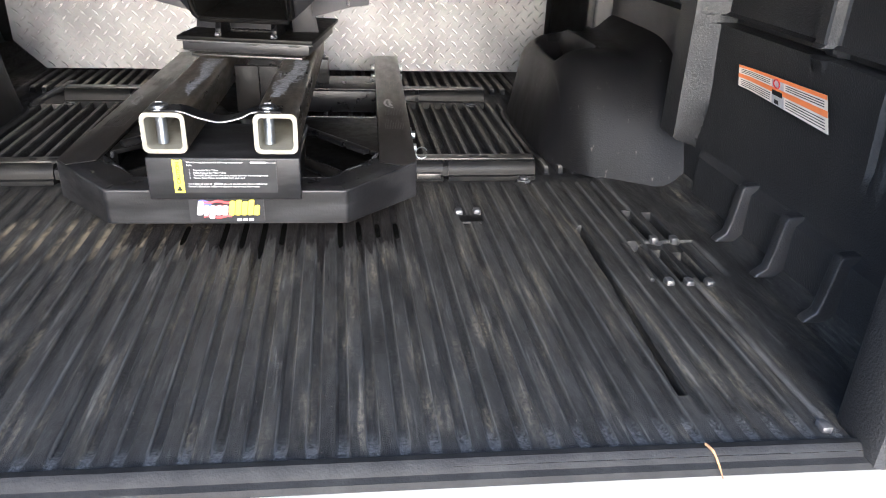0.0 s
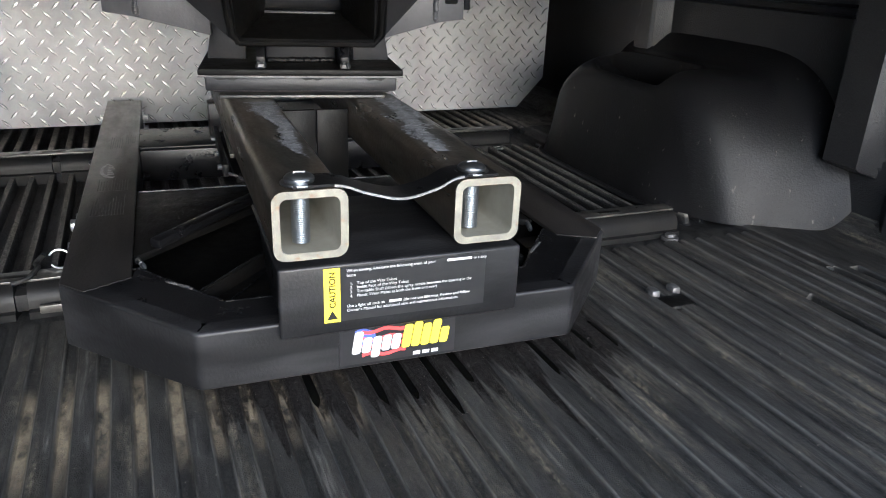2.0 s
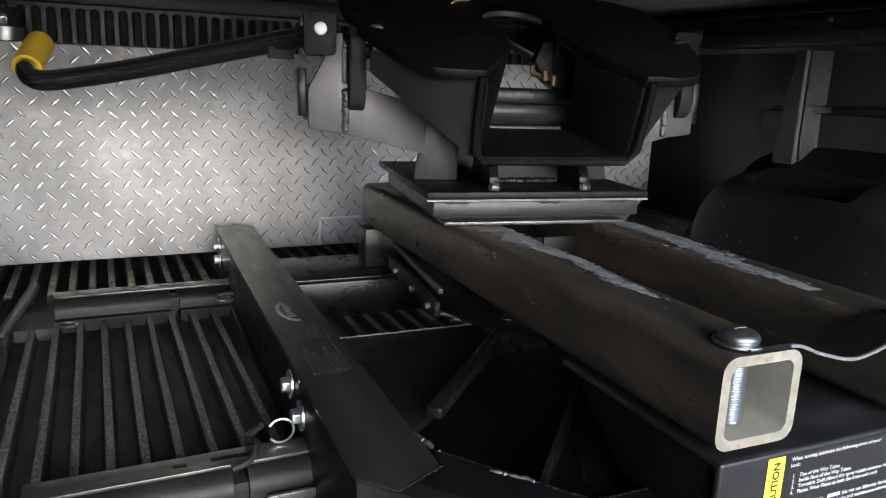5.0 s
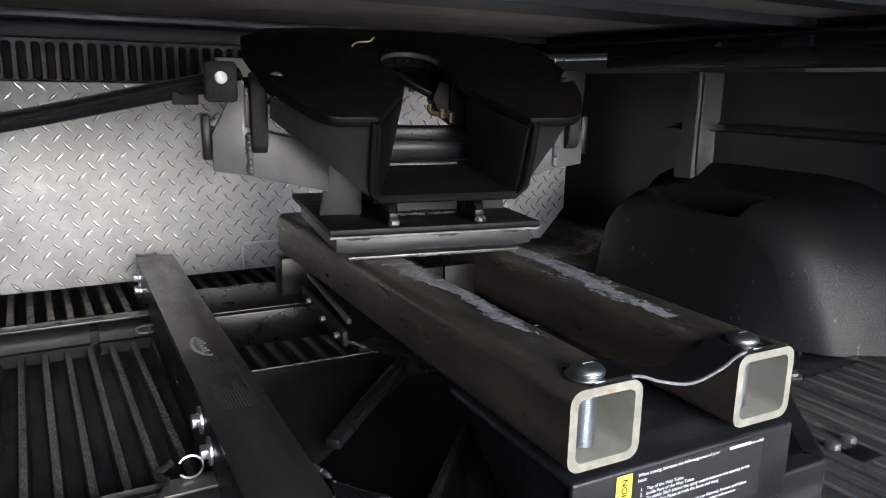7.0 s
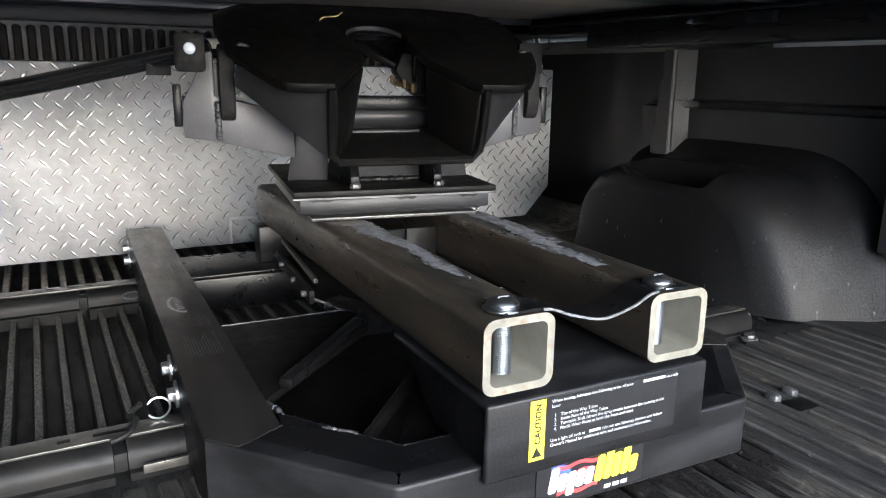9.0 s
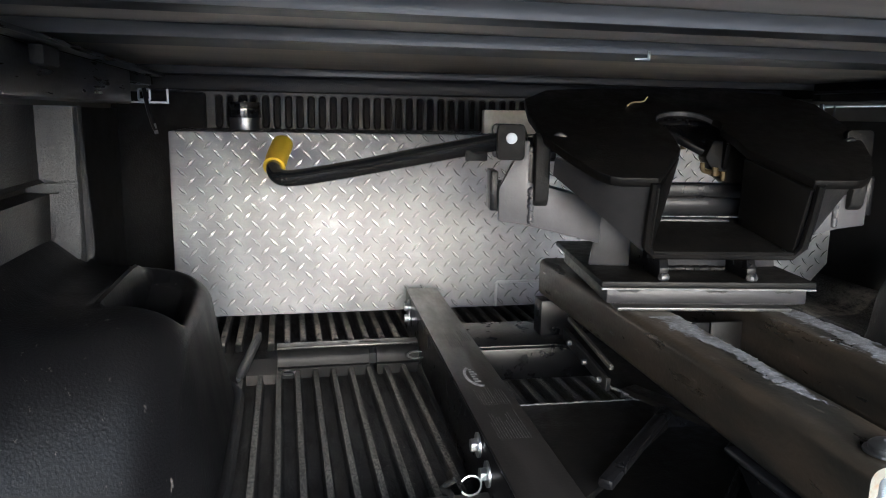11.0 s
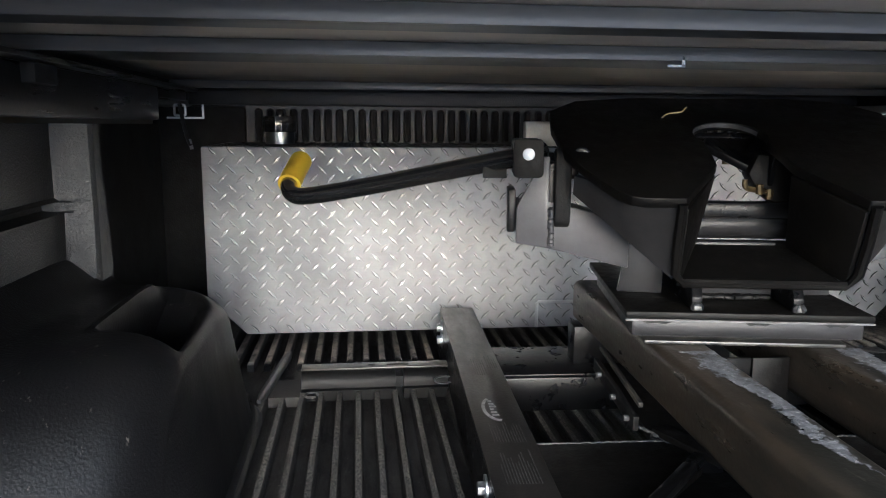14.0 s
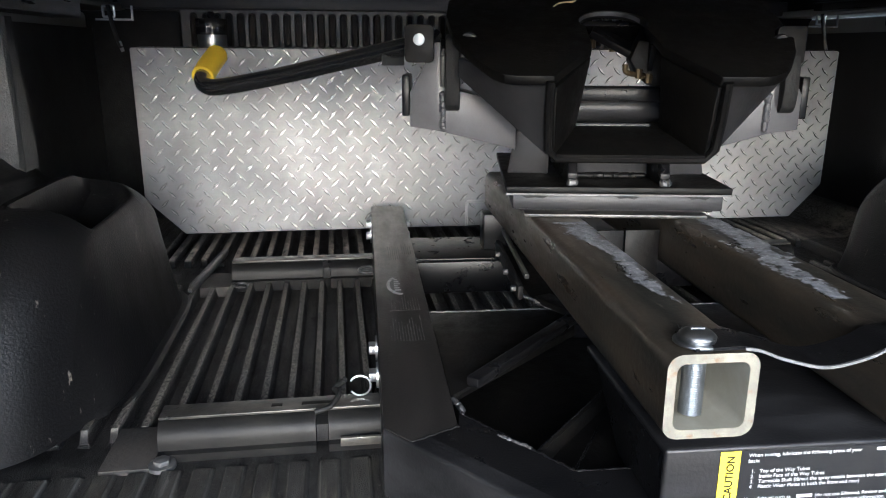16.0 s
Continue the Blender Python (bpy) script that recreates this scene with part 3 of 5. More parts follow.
    rail = part("trim_bed_rail", box(*sorted((MID + s * 0.84, MID + s * 1.005)), -0.66, 1.66, 0.503, 0.520, 0.004), WHITE_PAINT)
    tagged(rail, "white painted bed rail top", "trim", kind="structure")
    return ob


wall_side(-1, "wall_left")
wall_side(1, "wall_right")


def wheel_well(s):
    """A rounded wheel arch with a slanted rear, a foot bead and an open pocket sunk into its inner shoulder."""
    h, foot, shoulder, lean_in = 0.237, 0.617, 0.084, 0.15
    section = [(-0.016, 0.001), (-0.011, 0.0055), (-0.005, 0.006), (0.0, 0.004)]
    knee = 0.78 * h
    section += [(lean_in * knee * i / 26, 0.004 + (knee - 0.004) * i / 26) for i in range(1, 27)]
    section += [(lean_in * knee + shoulder * (1 - math.cos(a)), knee + (h - knee) * math.sin(a)) for a in (math.pi / 2 * i / 46 for i in range(1, 47))]
    x0 = lean_in * knee + shoulder
    section += [(x0 + (0.258 - x0) * i / 30, h + 0.046 * smoothstep(0.178, 0.258, x0 + (0.258 - x0) * i / 30) ** 1.4) for i in range(1, 31)]
    rows = []
    nv = 240
    for j in range(nv + 1):
        k = -1 + 2 * j / nv
        t = math.copysign(1 - (1 - abs(k)) ** 1.5, k)
        row = []
        for dx, z in section:
            x = foot + dx
            back = 0.345 - (x - 0.63) * 0.62 + 0.060 * (1 - smoothstep(0.0, 0.085, dx)) ** 2
            front = 0.868 + 0.55 * max(0.0, x - 0.63)
            y = 0.60 + (0.60 - back) * t if t < 0 else 0.60 + (front - 0.60) * t
            rear, fore = max(0.0, 0.55 - y) / (0.55 - back), max(0.0, y - 0.62) / (front - 0.62)
            e = max(0.0, 1 - rear ** 4) * max(0.0, 1 - fore ** 3.2) ** (1 / 2.4)
            x += 0.030 * fore ** 7 + 0.012 * rear ** 3
            if dx > 0:
                z *= e
            # pocket: floor below the shoulder, a straight raised lip on its outer side
            px = x - foot - lean_in * knee
            w = smoothstep(0.004, 0.042, px) * smoothstep(-0.001, 0.012, 0.742 - x) * smoothstep(-0.004, 0.016, y - 0.500) * smoothstep(-0.002, 0.040, 0.790 - y - 1.3 * max(0.0, 0.705 - x))
            z -= w * max(0.0, z - 0.146 - 0.066 * smoothstep(0.56, 0.80, y))
            lip = math.exp(-((x - 0.7475) / 0.0055) ** 2) * smoothstep(0.485, 0.505, y) * (1 - smoothstep(0.735, 0.76, y))
            z += 0.005 * lip
            row.append((MID + s * x, y, z - 0.003))
        rows.append(row)
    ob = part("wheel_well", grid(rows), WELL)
    return tagged(ob, "black pebbled plastic wheel well cover with an open pocket", "wheel well", group="wheel wells", kind="structure")


wheel_well(-1)
wheel_well(1)

# ---- front bulkhead with upright slots ----
YB = 1.50
bulk = part("wall_front", box(-0.93, 0.95, YB + 0.001, YB + 0.03, -0.03, 0.5605, 0.0), BULK)
tagged(bulk, "black moulded plastic front bulkhead of the truck bed", "wall", kind="structure")
# raised boss with a near-black face, painting the slot's inner shade
bm = bmesh.new()
rim_v = [bm.verts.new((p, 0.0, q)) for p, q in round_rect(-0.0096, 0.0096, 0.420, 0.502, 0.0092, 4)]
flat_v = [bm.verts.new((p, -0.007, q)) for p, q in round_rect(-0.0058, 0.0058, 0.425, 0.497, 0.0056, 4)]
for m in range(len(rim_v)):
    k = (m + 1) % len(rim_v)
    bm.faces.new((rim_v[m], rim_v[k], flat_v[k], flat_v[m]))
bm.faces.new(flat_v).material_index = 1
slot_mesh = mesh(bm, "slot", (BULK, GREASE_HOLE_BLACK))
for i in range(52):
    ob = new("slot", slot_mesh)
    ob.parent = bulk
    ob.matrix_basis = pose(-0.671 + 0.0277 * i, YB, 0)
# near-black blocks added to darken the bulkhead's corners
for x0, x1 in ((-0.93, -0.70), (0.77, 0.95)):
    part("corner", box(x0, x1, YB - 0.022, YB, -0.02, 0.505, 0.008), RUBBER, bulk)
part("ledge", box(-0.93, 0.95, YB - 0.03, YB, 0.508, 0.545, 0.006), LINER, bulk)

# ---- tonneau cover overhead ----
ZC = 0.548
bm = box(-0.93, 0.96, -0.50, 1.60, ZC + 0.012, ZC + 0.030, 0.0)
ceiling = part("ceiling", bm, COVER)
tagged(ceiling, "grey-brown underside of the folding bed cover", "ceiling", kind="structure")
for y, w in ((0.295, 0.075), (0.615, 0.16), (1.38, 0.06), (-0.10, 0.06), (-0.46, 0.06)):
    m = thing("cover_bow", "black aluminium cross bow under the bed cover", "cross bow", group="cover bows")
    bm = box(-0.86, 0.88, y - w / 2, y + w / 2, ZC - 0.002, ZC + 0.011, 0.002)
    box(-0.86, 0.88, y - w / 2 - 0.007, y - w / 2 - 0.001, ZC - 0.006, ZC + 0.011, 0.0015, bm)
    part("channel", bm, COVER_RAIL, m)
    part("seal", sweep([(-0.86, y + w / 2 + 0.006, ZC + 0.004), (0.88, y + w / 2 + 0.006, ZC + 0.004)], 0.005, 10), RUBBER, m)
tab = thing("seam_tab", "small bare metal tab hanging at a cover seam", "tab")
bm = box(-0.044, -0.040, 0.528, 0.530, 0.5360, 0.5475, 0)
box(-0.062, -0.040, 0.528, 0.530, 0.5350, 0.5378, 0, bm)
part("bracket", bm, ZINC, tab)
for s in (-1, 1):
    m = thing("cover_side_rail", "black aluminium side rail carrying the bed cover", "side rail", group="cover side rails")
    x0, x1 = sorted((MID + s * 0.795, MID + s * 0.85))
    part("beam", box(x0, x1, -0.30, 1.03, 0.470, 0.528, 0.004), BEAM, m)
    part("beam_tip", box(x0, x1, 1.0305, 1.245, 0.510, 0.528, 0.003), BEAM, m)
    part("flange", box(*sorted((MID + s * 0.77, MID + s * 0.795)), -0.30, 1.245, 0.528, 0.534, 0.001), BEAM, m)
    part("clamp", box(*sorted((MID + s * 0.780, MID + s * 0.797)), 0.49, 0.55, 0.505, 0.527, 0.003), RUBBER, m)

# plate added to mirror the sky where daylight shows through a gap
tab = thing("daylight_gap_plate", "small bright zinc plate standing in for a daylight gap", "plate")
part("plate", prism([(0.792, 0.5125), (0.815, 0.5120), (0.815, 0.5205), (0.802, 0.5215), (0.794, 0.5165)], XZ, 0.694, 0.698, 0.0004), ZINC, tab)

# ---- ground outside ----
ground = part("ground", box(-60, 60, -60, 60, -1.0, -0.90, 0), GROUND)
tagged(ground, "grey concrete yard around the truck", "ground", kind="structure")

# ---- auxiliary fuel tank of tread plate ----
YT = 1.175
tank = thing("fuel_tank", "bright aluminium tread-plate auxiliary fuel tank across the bed", "fuel tank")
OUT = [(-0.668, 0.030), (0.747, 0.030), (0.820, 0.108), (0.820, 0.419), (-0.745, 0.419), (-0.745, 0.108)]
part("shell", prism(OUT, XZ, YT, YT + 0.29, 0.003), ALU, tank)


def lugs(to3, x0, x1, z0, z1, inside, pitch=0.0360):
    """Raised almond lugs, in alternating slants."""
    verts, faces = [], []
    rowh = pitch * 0.512
    nz, nx = int((z1 - z0) / rowh), int((x1 - x0) / pitch) + 1
    for j in range(nz + 1):
        for i in range(nx + 1):
            cx, cz = x0 + pitch * (i + 0.5 * (j % 2)), z0 + rowh * j
            if not inside(cx, cz):
                continue
            a = radians(45 if j % 2 else -45)
            ca, sa = math.cos(a), math.sin(a)
            base = len(verts)
            for u, v, w in ((-0.0130, 0, 0.0), (-0.0036, -0.0030, 0.0), (0.0036, -0.0030, 0.0), (0.0130, 0, 0.0), (0.0036, 0.0030, 0.0), (-0.0036, 0.0030, 0.0),
                            (-0.0104, 0, 0.0017), (0.0, -0.0019, 0.0025), (0.0104, 0, 0.0017), (0.0, 0.0019, 0.0025)):
                verts.append(to3(cx + u * ca - v * sa, cz + u * sa + v * ca, w))
            for f in ((0, 1, 6), (1, 7, 6), (1, 2, 7), (2, 8, 7), (2, 3, 8), (3, 4, 8), (4, 9, 8), (4, 5, 9), (5, 6, 9), (5, 0, 6), (6, 7, 9), (7, 8, 9)):
                faces.append([base + q for q in f])
    me = bpy.data.meshes.new("tread_pattern")
    me.from_pydata(verts, [], faces)
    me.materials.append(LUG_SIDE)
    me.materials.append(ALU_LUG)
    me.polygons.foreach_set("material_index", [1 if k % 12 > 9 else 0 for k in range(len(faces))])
    return me


def in_tank(x, z):
    return -0.738 < x < 0.812 and z < 0.412 and z > 0.04 and x + z > -0.622 and z - x > -0.702


ob = new("tread_pattern", lugs(lambda x, z, w: (x, YT - w, z), -0.759, 0.82, 0.0417, 0.415, in_tank))
ob.parent = tank
tagged(ob, "raised tread pattern of the plate", kind="stuff")
ob = new("tread_pattern", lugs(lambda x, z, w: (x, YT + z, 0.419 + w), -0.745, 0.82, 0.008, 0.285, lambda x, z: -0.735 < x < 0.81))
ob.parent = tank
tagged(ob, "raised tread pattern of the top plate", kind="stuff")
neck = part("filler_neck", cyl((-0.602, 1.31, 0.419), (-0.602, 1.31, 0.452), 0.031, seg=28, r=0.001), ZINC, tank, "bare metal filler neck")
grip_ring = [(-0.602 + (0.036 if i % 2 else 0.0346) * math.cos(math.pi * i / 16), 1.31 + (0.036 if i % 2 else 0.0346) * math.sin(math.pi * i / 16)) for i in range(32)]
bm = prism(grip_ring, XY, 0.447, 0.481, 0.0008)
cyl((-0.602, 1.31, 0.480), (-0.602, 1.31, 0.496), 0.010, 0.007, seg=16, r=0.001, bm=bm)
part("filler_cap", bm, GLOSS, neck, "black ribbed screw cap")
part("cap_plate", box(-0.71, -0.56, 1.255, 1.37, 0.4191, 0.4215, 0.0008), POWDER, tank)
part("pump_housing", box(-0.068, 0.205, 1.25, 1.275, 0.4192, 0.474, 0.003), ALU_PALE, tank, "tread-plate box on top of the tank")
part("patch_seam", sweep([(-0.051, YT - 0.001, 0.031), (-0.051, YT - 0.001, 0.084), (-0.048, YT - 0.001, 0.087), (0.078, YT - 0.001, 0.087), (0.080, YT - 0.001, 0.031)], 0.0036, 8), ALU_LUG, tank, "welded seam of a square patch")
part("foot", box(-0.05, 0.05, YT + 0.12, YT + 0.25, -0.002, 0.0305, 0.002), POWDER, tank)
for x in (-0.60, 0.68):
    part("foot", box(x - 0.04, x + 0.04, YT + 0.12, YT + 0.25, -0.002, 0.0305, 0.002), POWDER, tank)

# ---- mounting rails across the floor ----


def lumpy(p0, p1, r):
    """A weld bead: a bar with uneven ripples."""
    rnd = random.Random(int(1e4 * (p0[0] + p1[1])))
    a, b = Vector(p0), Vector(p1)
    n = max(6, int((b - a).length / 0.0022))
    jog = lambda: (rnd.random() - 0.5) * 0.0012
    return sweep([a.lerp(b, i / n) + Vector((jog(), jog(), jog())) for i in range(n + 1)], [r * (0.4 if i in (0, n) else 0.8 + 0.35 * rnd.random()) for i in range(n + 1)], 10)



def mounting_rail(y, label):
    m = thing("mounting_rail", label, "mounting rail", group="mounting rails")
    prof = [(-0.026, -0.016), (-0.026, 0.003), (-0.020, 0.005)] + [(-0.0195 * math.cos(math.pi * i / 14), 0.009 + 0.0235 * math.sin(math.pi * i / 14)) for i in range(15)] + [(0.020, 0.005), (0.027, 0.003), (0.027, -0.016)]
    for x0, x1 in ((-0.538, -0.371), (-0.358, -0.2), (-0.2, 0.25), (0.25, 0.392), (0.402, 0.588)):
        part("channel", prism([(y + a, b) for a, b in prof], YZ, x0 + 0.0005, x1 - 0.0005, 0.0), RAIL_PAINT, m)
    for x0, x1 in ((-0.538, -0.2), (-0.1995, 0.2495), (0.25, 0.588)):
        part("top_flange", box(x0, x1, y - 0.004, y + 0.026, 0.0325, 0.0360, 0.001), FLANGE, m, "worn flat top flange")
    for x in (-0.3645, 0.397):
        part("saddle", box(x - 0.0065, x + 0.0065, y - 0.015, y + 0.014, 0.001, 0.022, 0.001), RUBBER, m)
    # thin dark blocks on the flange, the slots' inner shade as colour
    for x, w in ((-0.414, 0.006), (-0.367, 0.020), (0.470, 0.020)):
        part("flange_slot", box(x - w, x + w, y + 0.006, y + 0.014, 0.0352, 0.0364, 0.0004), GREASE_HOLE_BLACK, m)
    if y < 0.6:
        for x0, x1 in ((-0.345, -0.29), (0.336, 0.385)):
            part("bare_flange", box(x0, x1, y - 0.031, y - 0.026, 0.002, 0.012, 0.001), FLANGE, m)
        for x in (-0.53, 0.56):
            bm = cyl((x, y - 0.037, -0.002), (x, y - 0.037, 0.006), 0.009, seg=6, r=0.001)
            cyl((x, y - 0.037, -0.004), (x, y - 0.037, 0.001), 0.014, seg=18, bm=bm)
            part("anchor_bolt", bm, DULL, m)
    else:
        for x, yr, r in ((-0.519, y - 0.040, 0.011), (0.545, y - 0.046, 0.011)):
            part("washer", sweep([(x + r * math.cos(a), yr + r * math.sin(a), 0.0015) for a in (2 * math.pi * i / 22 for i in range(20))], 0.0022, 8), DULL, m)
        part("lock_ring", sweep([(-0.290 + 0.016 * math.cos(a), y - 0.058 + 0.007 * math.sin(a), 0.028 + 0.004 * math.sin(a)) for a in (2 * math.pi * i / 22 for i in range(23))], 0.0018, 8), DULL, m)
    part("cut_out", box(-0.592, -0.539, y - 0.045, y + 0.045, -0.02, 0.0005, 0.001), RUST, m, "rusty cut edge of the liner")
    return m


mounting_rail(0.325, "front black steel mounting rail bolted across the floor")
mounting_rail(0.925, "rear black steel mounting rail bolted across the floor")
strip = part("trim_liner_edge", sweep([Vector((-0.575, 1.115, 0.006)).lerp(Vector((-0.603, 0.850, 0.006)), i / 10) for i in range(11)], [0.004] + [0.0085] * 9 + [0.004], 10), LINER)
tagged(strip, "worn black raised bead along the liner floor", "trim", kind="structure")
clip = thing("rail_clip_pin", "bent black wire clip lying on the rail", "clip")
part("wire", sweep(spline([(-0.372, 0.312, 0.036), (-0.355, 0.316, 0.04), (-0.345, 0.335, 0.045), (-0.35, 0.36, 0.04), (-0.338, 0.35, 0.055)], 6), 0.0032, 8), RUBBER, clip)

# ---- hitch base with way tubes ----
YAW = -2.2
base = thing("sliding_hitch", "black powder-coated sliding fifth-wheel hitch base with steel way tubes", "hitch", pose(0, 0, 0, 0, 0, YAW))
RI, RO, ZT = 0.245, 0.312, 0.091
# skirt plates: front bar and two chamfered sides
def bend(p, q, r, reach):
    """Points round a folded corner at q between p and r."""
    p, q, r = Vector(p), Vector(q), Vector(r)
    a, b = q + (p - q).normalized() * reach, q + (r - q).normalized() * reach
    arc = [a * (1 - t) ** 2 + q * 2 * t * (1 - t) + b * t * t for t in (i / 6 for i in range(7))]
    return [a.lerp(p, 0.02)] + arc + [b.lerp(r, 0.02)]


fold = [(-RO, 0.150), (-0.190, 0.010), (0.190, 0.010), (RO, 0.150)]
fold = [Vector(fold[0])] + bend(*fold[:3], 0.006) + bend(*fold[1:], 0.006) + [Vector(fold[3])]
rows = []
for i, p in enumerate(fold):
    d = (fold[min(i + 1, len(fold) - 1)] - fold[max(i - 1, 0)]).normalized()
    inward, low = Vector((-d.y, d.x)), 0.034 - 0.008 * max(0.0, abs(p.x) - 0.19) / (RO - 0.19)
    section = [(0.006, low), (0.001, low), (0.0, low + 0.001), (0.0, low + 0.003), (0.0, 0.0885), (0.0, 0.0896), (0.0005, 0.0911), (0.0014, 0.0921), (0.0030, 0.0926), (0.0045, 0.0926), (0.0200, 0.0926), (0.0200, 0.0886), (0.006, 0.0886), (0.006, low)]
    rows.append([(p.x + inward.x * o, p.y + inward.y * o, z) for o, z in section])
part("front_skirt", grid(rows), WORN, base, "folded black front skirt with scuffed paint")
for s in (-1, 1):
    part("side_skirt", prism([(0.150, 0.026), (0.150, 0.0875), (1.100, 0.0875), (1.100, 0.003), (0.22, 0.003)], YZ, s * RO, s * (RO - 0.006), 0.001), POWDER, base)
    rail = part("rail", prism([(s * RI, 0.150), (s * 0.288, 0.1265), (s * RO, 0.154), (s * RO, 1.102), (s * RI, 1.102)], XY, 0.0880, 0.0938, 0.0015), RAIL_TOP, base)
    part("rail_web", prism([(0.480, 0.03), (0.480, 0.0872), (1.100, 0.0872), (1.100, 0.03)], YZ, s * RI, s * (RI + 0.006), 0.001), POWDER, base)
    # stickers on the rail
    bm = bmesh.new()
    cx, cy = s * (RI + RO) / 2 + 0.006, 0.557
    pts = [(cx - 0.004 + 0.020 * math.cos(radians(120 + 150 * i / 12)), cy + 0.042 * math.sin(radians(120 + 150 * i / 12))) for i in range(13)]
    pts += [(cx - 0.002 + 0.0175 * math.cos(radians(270 - 150 * i / 12)), cy + 0.001 + 0.037 * math.sin(radians(270 - 150 * i / 12))) for i in range(13)]
    prism(pts, XY, 0.0941, 0.0944, 0, bm)
    for i in range(6):
        box(cx - 0.013, cx - 0.004 - 0.002 * (i % 3), cy - 0.024 + 0.0095 * i, cy - 0.019 + 0.0095 * i, 0.0941, 0.0944, 0, bm)
    part("rail_sticker", bm, MARK, rail, "pale arc mark")
    bm = bmesh.new()
    rnd = random.Random(31)
    for xa, xb, ya, yb in ((-0.016, 0.004, 0.690, 0.765), (0.007, 0.022, 0.720, 0.785), (-0.022, 0.016, 0.452, 0.512), (-0.024, 0.014, 0.350, 0.432)):
        x = xa
        while x < xb:
            stop = yb - (yb - ya) * 0.45 * rnd.random()
            box(cx + x, cx + x + 0.0011, ya, stop, 0.0941, 0.0944, 0, bm)
            x += 0.0034
    tagged(part("rail_print", bm, DECAL_GREY, rail, "faint grey lines of print"), kind="stuff")
    for y, z in ((0.385, 0.072), (0.335, 0.060), (1.03, 0.072), (1.03, 0.048)):
        hex_bolt(base, (s * (RO + 0.001), y, z), (s, 0, 0), 0.0085, 0.008, 0.015)
        if y > 1:
            hex_bolt(base, (s * (RI - 0.001), y, z), (-s, 0, 0), 0.0075, 0.007, 0.011)
    for y in (0.325, 0.925):
        part("mounting_bracket", box(*sorted((s * (RO - 0.055), s * (RO - 0.007))), y - 0.03, y + 0.05, 0.0305, 0.0875, 0.002), POWDER, base)
    part("pull_ring", sweep([(s * (RO + 0.022 + 0.012 * math.cos(a)), 0.33, 0.050 + 0.012 * math.sin(a)) for a in (0.5 + 5.2 * i / 20 for i in range(21))], 0.0013, 6), ZINC, base)
# rim plate in front and pan
rim = [(0.1811, 0.0295), (0.2729, 0.1345), (0.2445, 0.1495), (0.2405, 0.176), (0.160, 0.070)]
rim = rim + [(-x, y) for x, y in rim[::-1]]
part("rim_plate", prism(rim, XY, 0.0882, 0.0925, 0.0), POWDER, base)
pan = part("pan", prism([(-RI + 0.004, 0.178), (-0.160, 0.072), (0.160, 0.072), (RI - 0.004, 0.178), (RI, 0.22), (RI, 0.456), (-RI, 0.456), (-RI, 0.22)], XY, 0.040, 0.046, 0.001), GREASE_HOLE_BLACK, base)
part("pan_wall", prism([(-0.160, 0.072), (0.160, 0.072), (0.160, 0.076), (-0.160, 0.076)], XY, 0.0462, 0.0838, 0.0005), GREASE_HOLE_BLACK, base)
part("front_plate", prism([(-0.150, 0.096), (0.150, 0.096), (0.172, 0.124), (0.048, 0.262), (-0.048, 0.262), (-0.172, 0.124)], XY, 0.066, 0.072, 0.001), GREASE_HOLE_BLACK, base)
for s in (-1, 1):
    part("pan_plate", prism([(s * 0.070, 0.386), (s * RI, 0.218), (s * RI, 0.456), (s * 0.055, 0.456)], XY, 0.0780, 0.0875, 0.001), GREASE_HOLE_BLACK, base)
    part("gusset", slab([(s * 0.228, 0.228, 0.0935), (s * 0.075, 0.396, 0.0955), (s * 0.063, 0.386, 0.0955), (s * 0.216, 0.217, 0.0935)], 0.012, 0.004), POWDER, base)
    q = [(s * 0.182, 0.111, 0.0880), (s * 0.050, 0.262, 0.0880), (s * 0.050, 0.262, 0.0465), (s * 0.182, 0.111, 0.0465)]
    part("gusset", slab(q if s < 0 else q[::-1], 0.005, 0.001), GREASE_HOLE_BLACK, base)
    part("weld_bead", lumpy((s * 0.213, 0.133, 0.0915), (s * 0.186, 0.106, 0.0915), 0.0024), DULL, base)
    # the next two beads draw the gusset's top edge and a pan crease
    part("weld_bead", lumpy((s * 0.180, 0.112, 0.0882), (s * 0.050, 0.262, 0.0882), 0.0009), POWDER, base)
    part("weld_bead", lumpy((s * 0.160, 0.074, 0.0870), (s * 0.106, 0.173, 0.0740), 0.0010), POWDER, base)
    part("weld_bead", lumpy((s * 0.286, 0.1270, 0.0935), (s * (RI - 0.001), 0.1495, 0.0935), 0.0009), RAIL_PAINT, base)
    part("side_gusset", prism([(0.004, 0.0875), (0.10, 0.0875), (0.17, 0.140), (0.004, 0.146)], YZ, s * 0.114, s * 0.108, 0.001), POWDER, base)
    part("weld_bead", lumpy((s * (RI - 0.012), 0.195, 0.083), (s * (RI + 0.001), 0.237, 0.083), 0.0030), DULL, base)
part("cross_member", box(-RI, RI, 0.690, 0.765, 0.034, 0.0875, 0.003), POWDER, base)
part("cross_ledge", box(-RI, RI, 0.690, 0.83, 0.0877, 0.093, 0.001), POWDER, base)
part("pan_edge", box(-RI, RI, 0.4565, 0.4625, 0.034, 0.0865, 0.001), POWDER, base)
# riser box below the tubes
riser = part("riser_box", prism([(0.000, 0.080), (0.000, 0.150), (0.190, 0.150), (0.190, 0.1435), (0.0065, 0.1435), (0.0065, 0.080)], YZ, -0.118, 0.118, 0.0028, None, 3), WORN, base)
part("rear_riser", box(-0.128, 0.128, 0.735, 0.775, 0.093, 0.154, 0.002), POWDER, base)
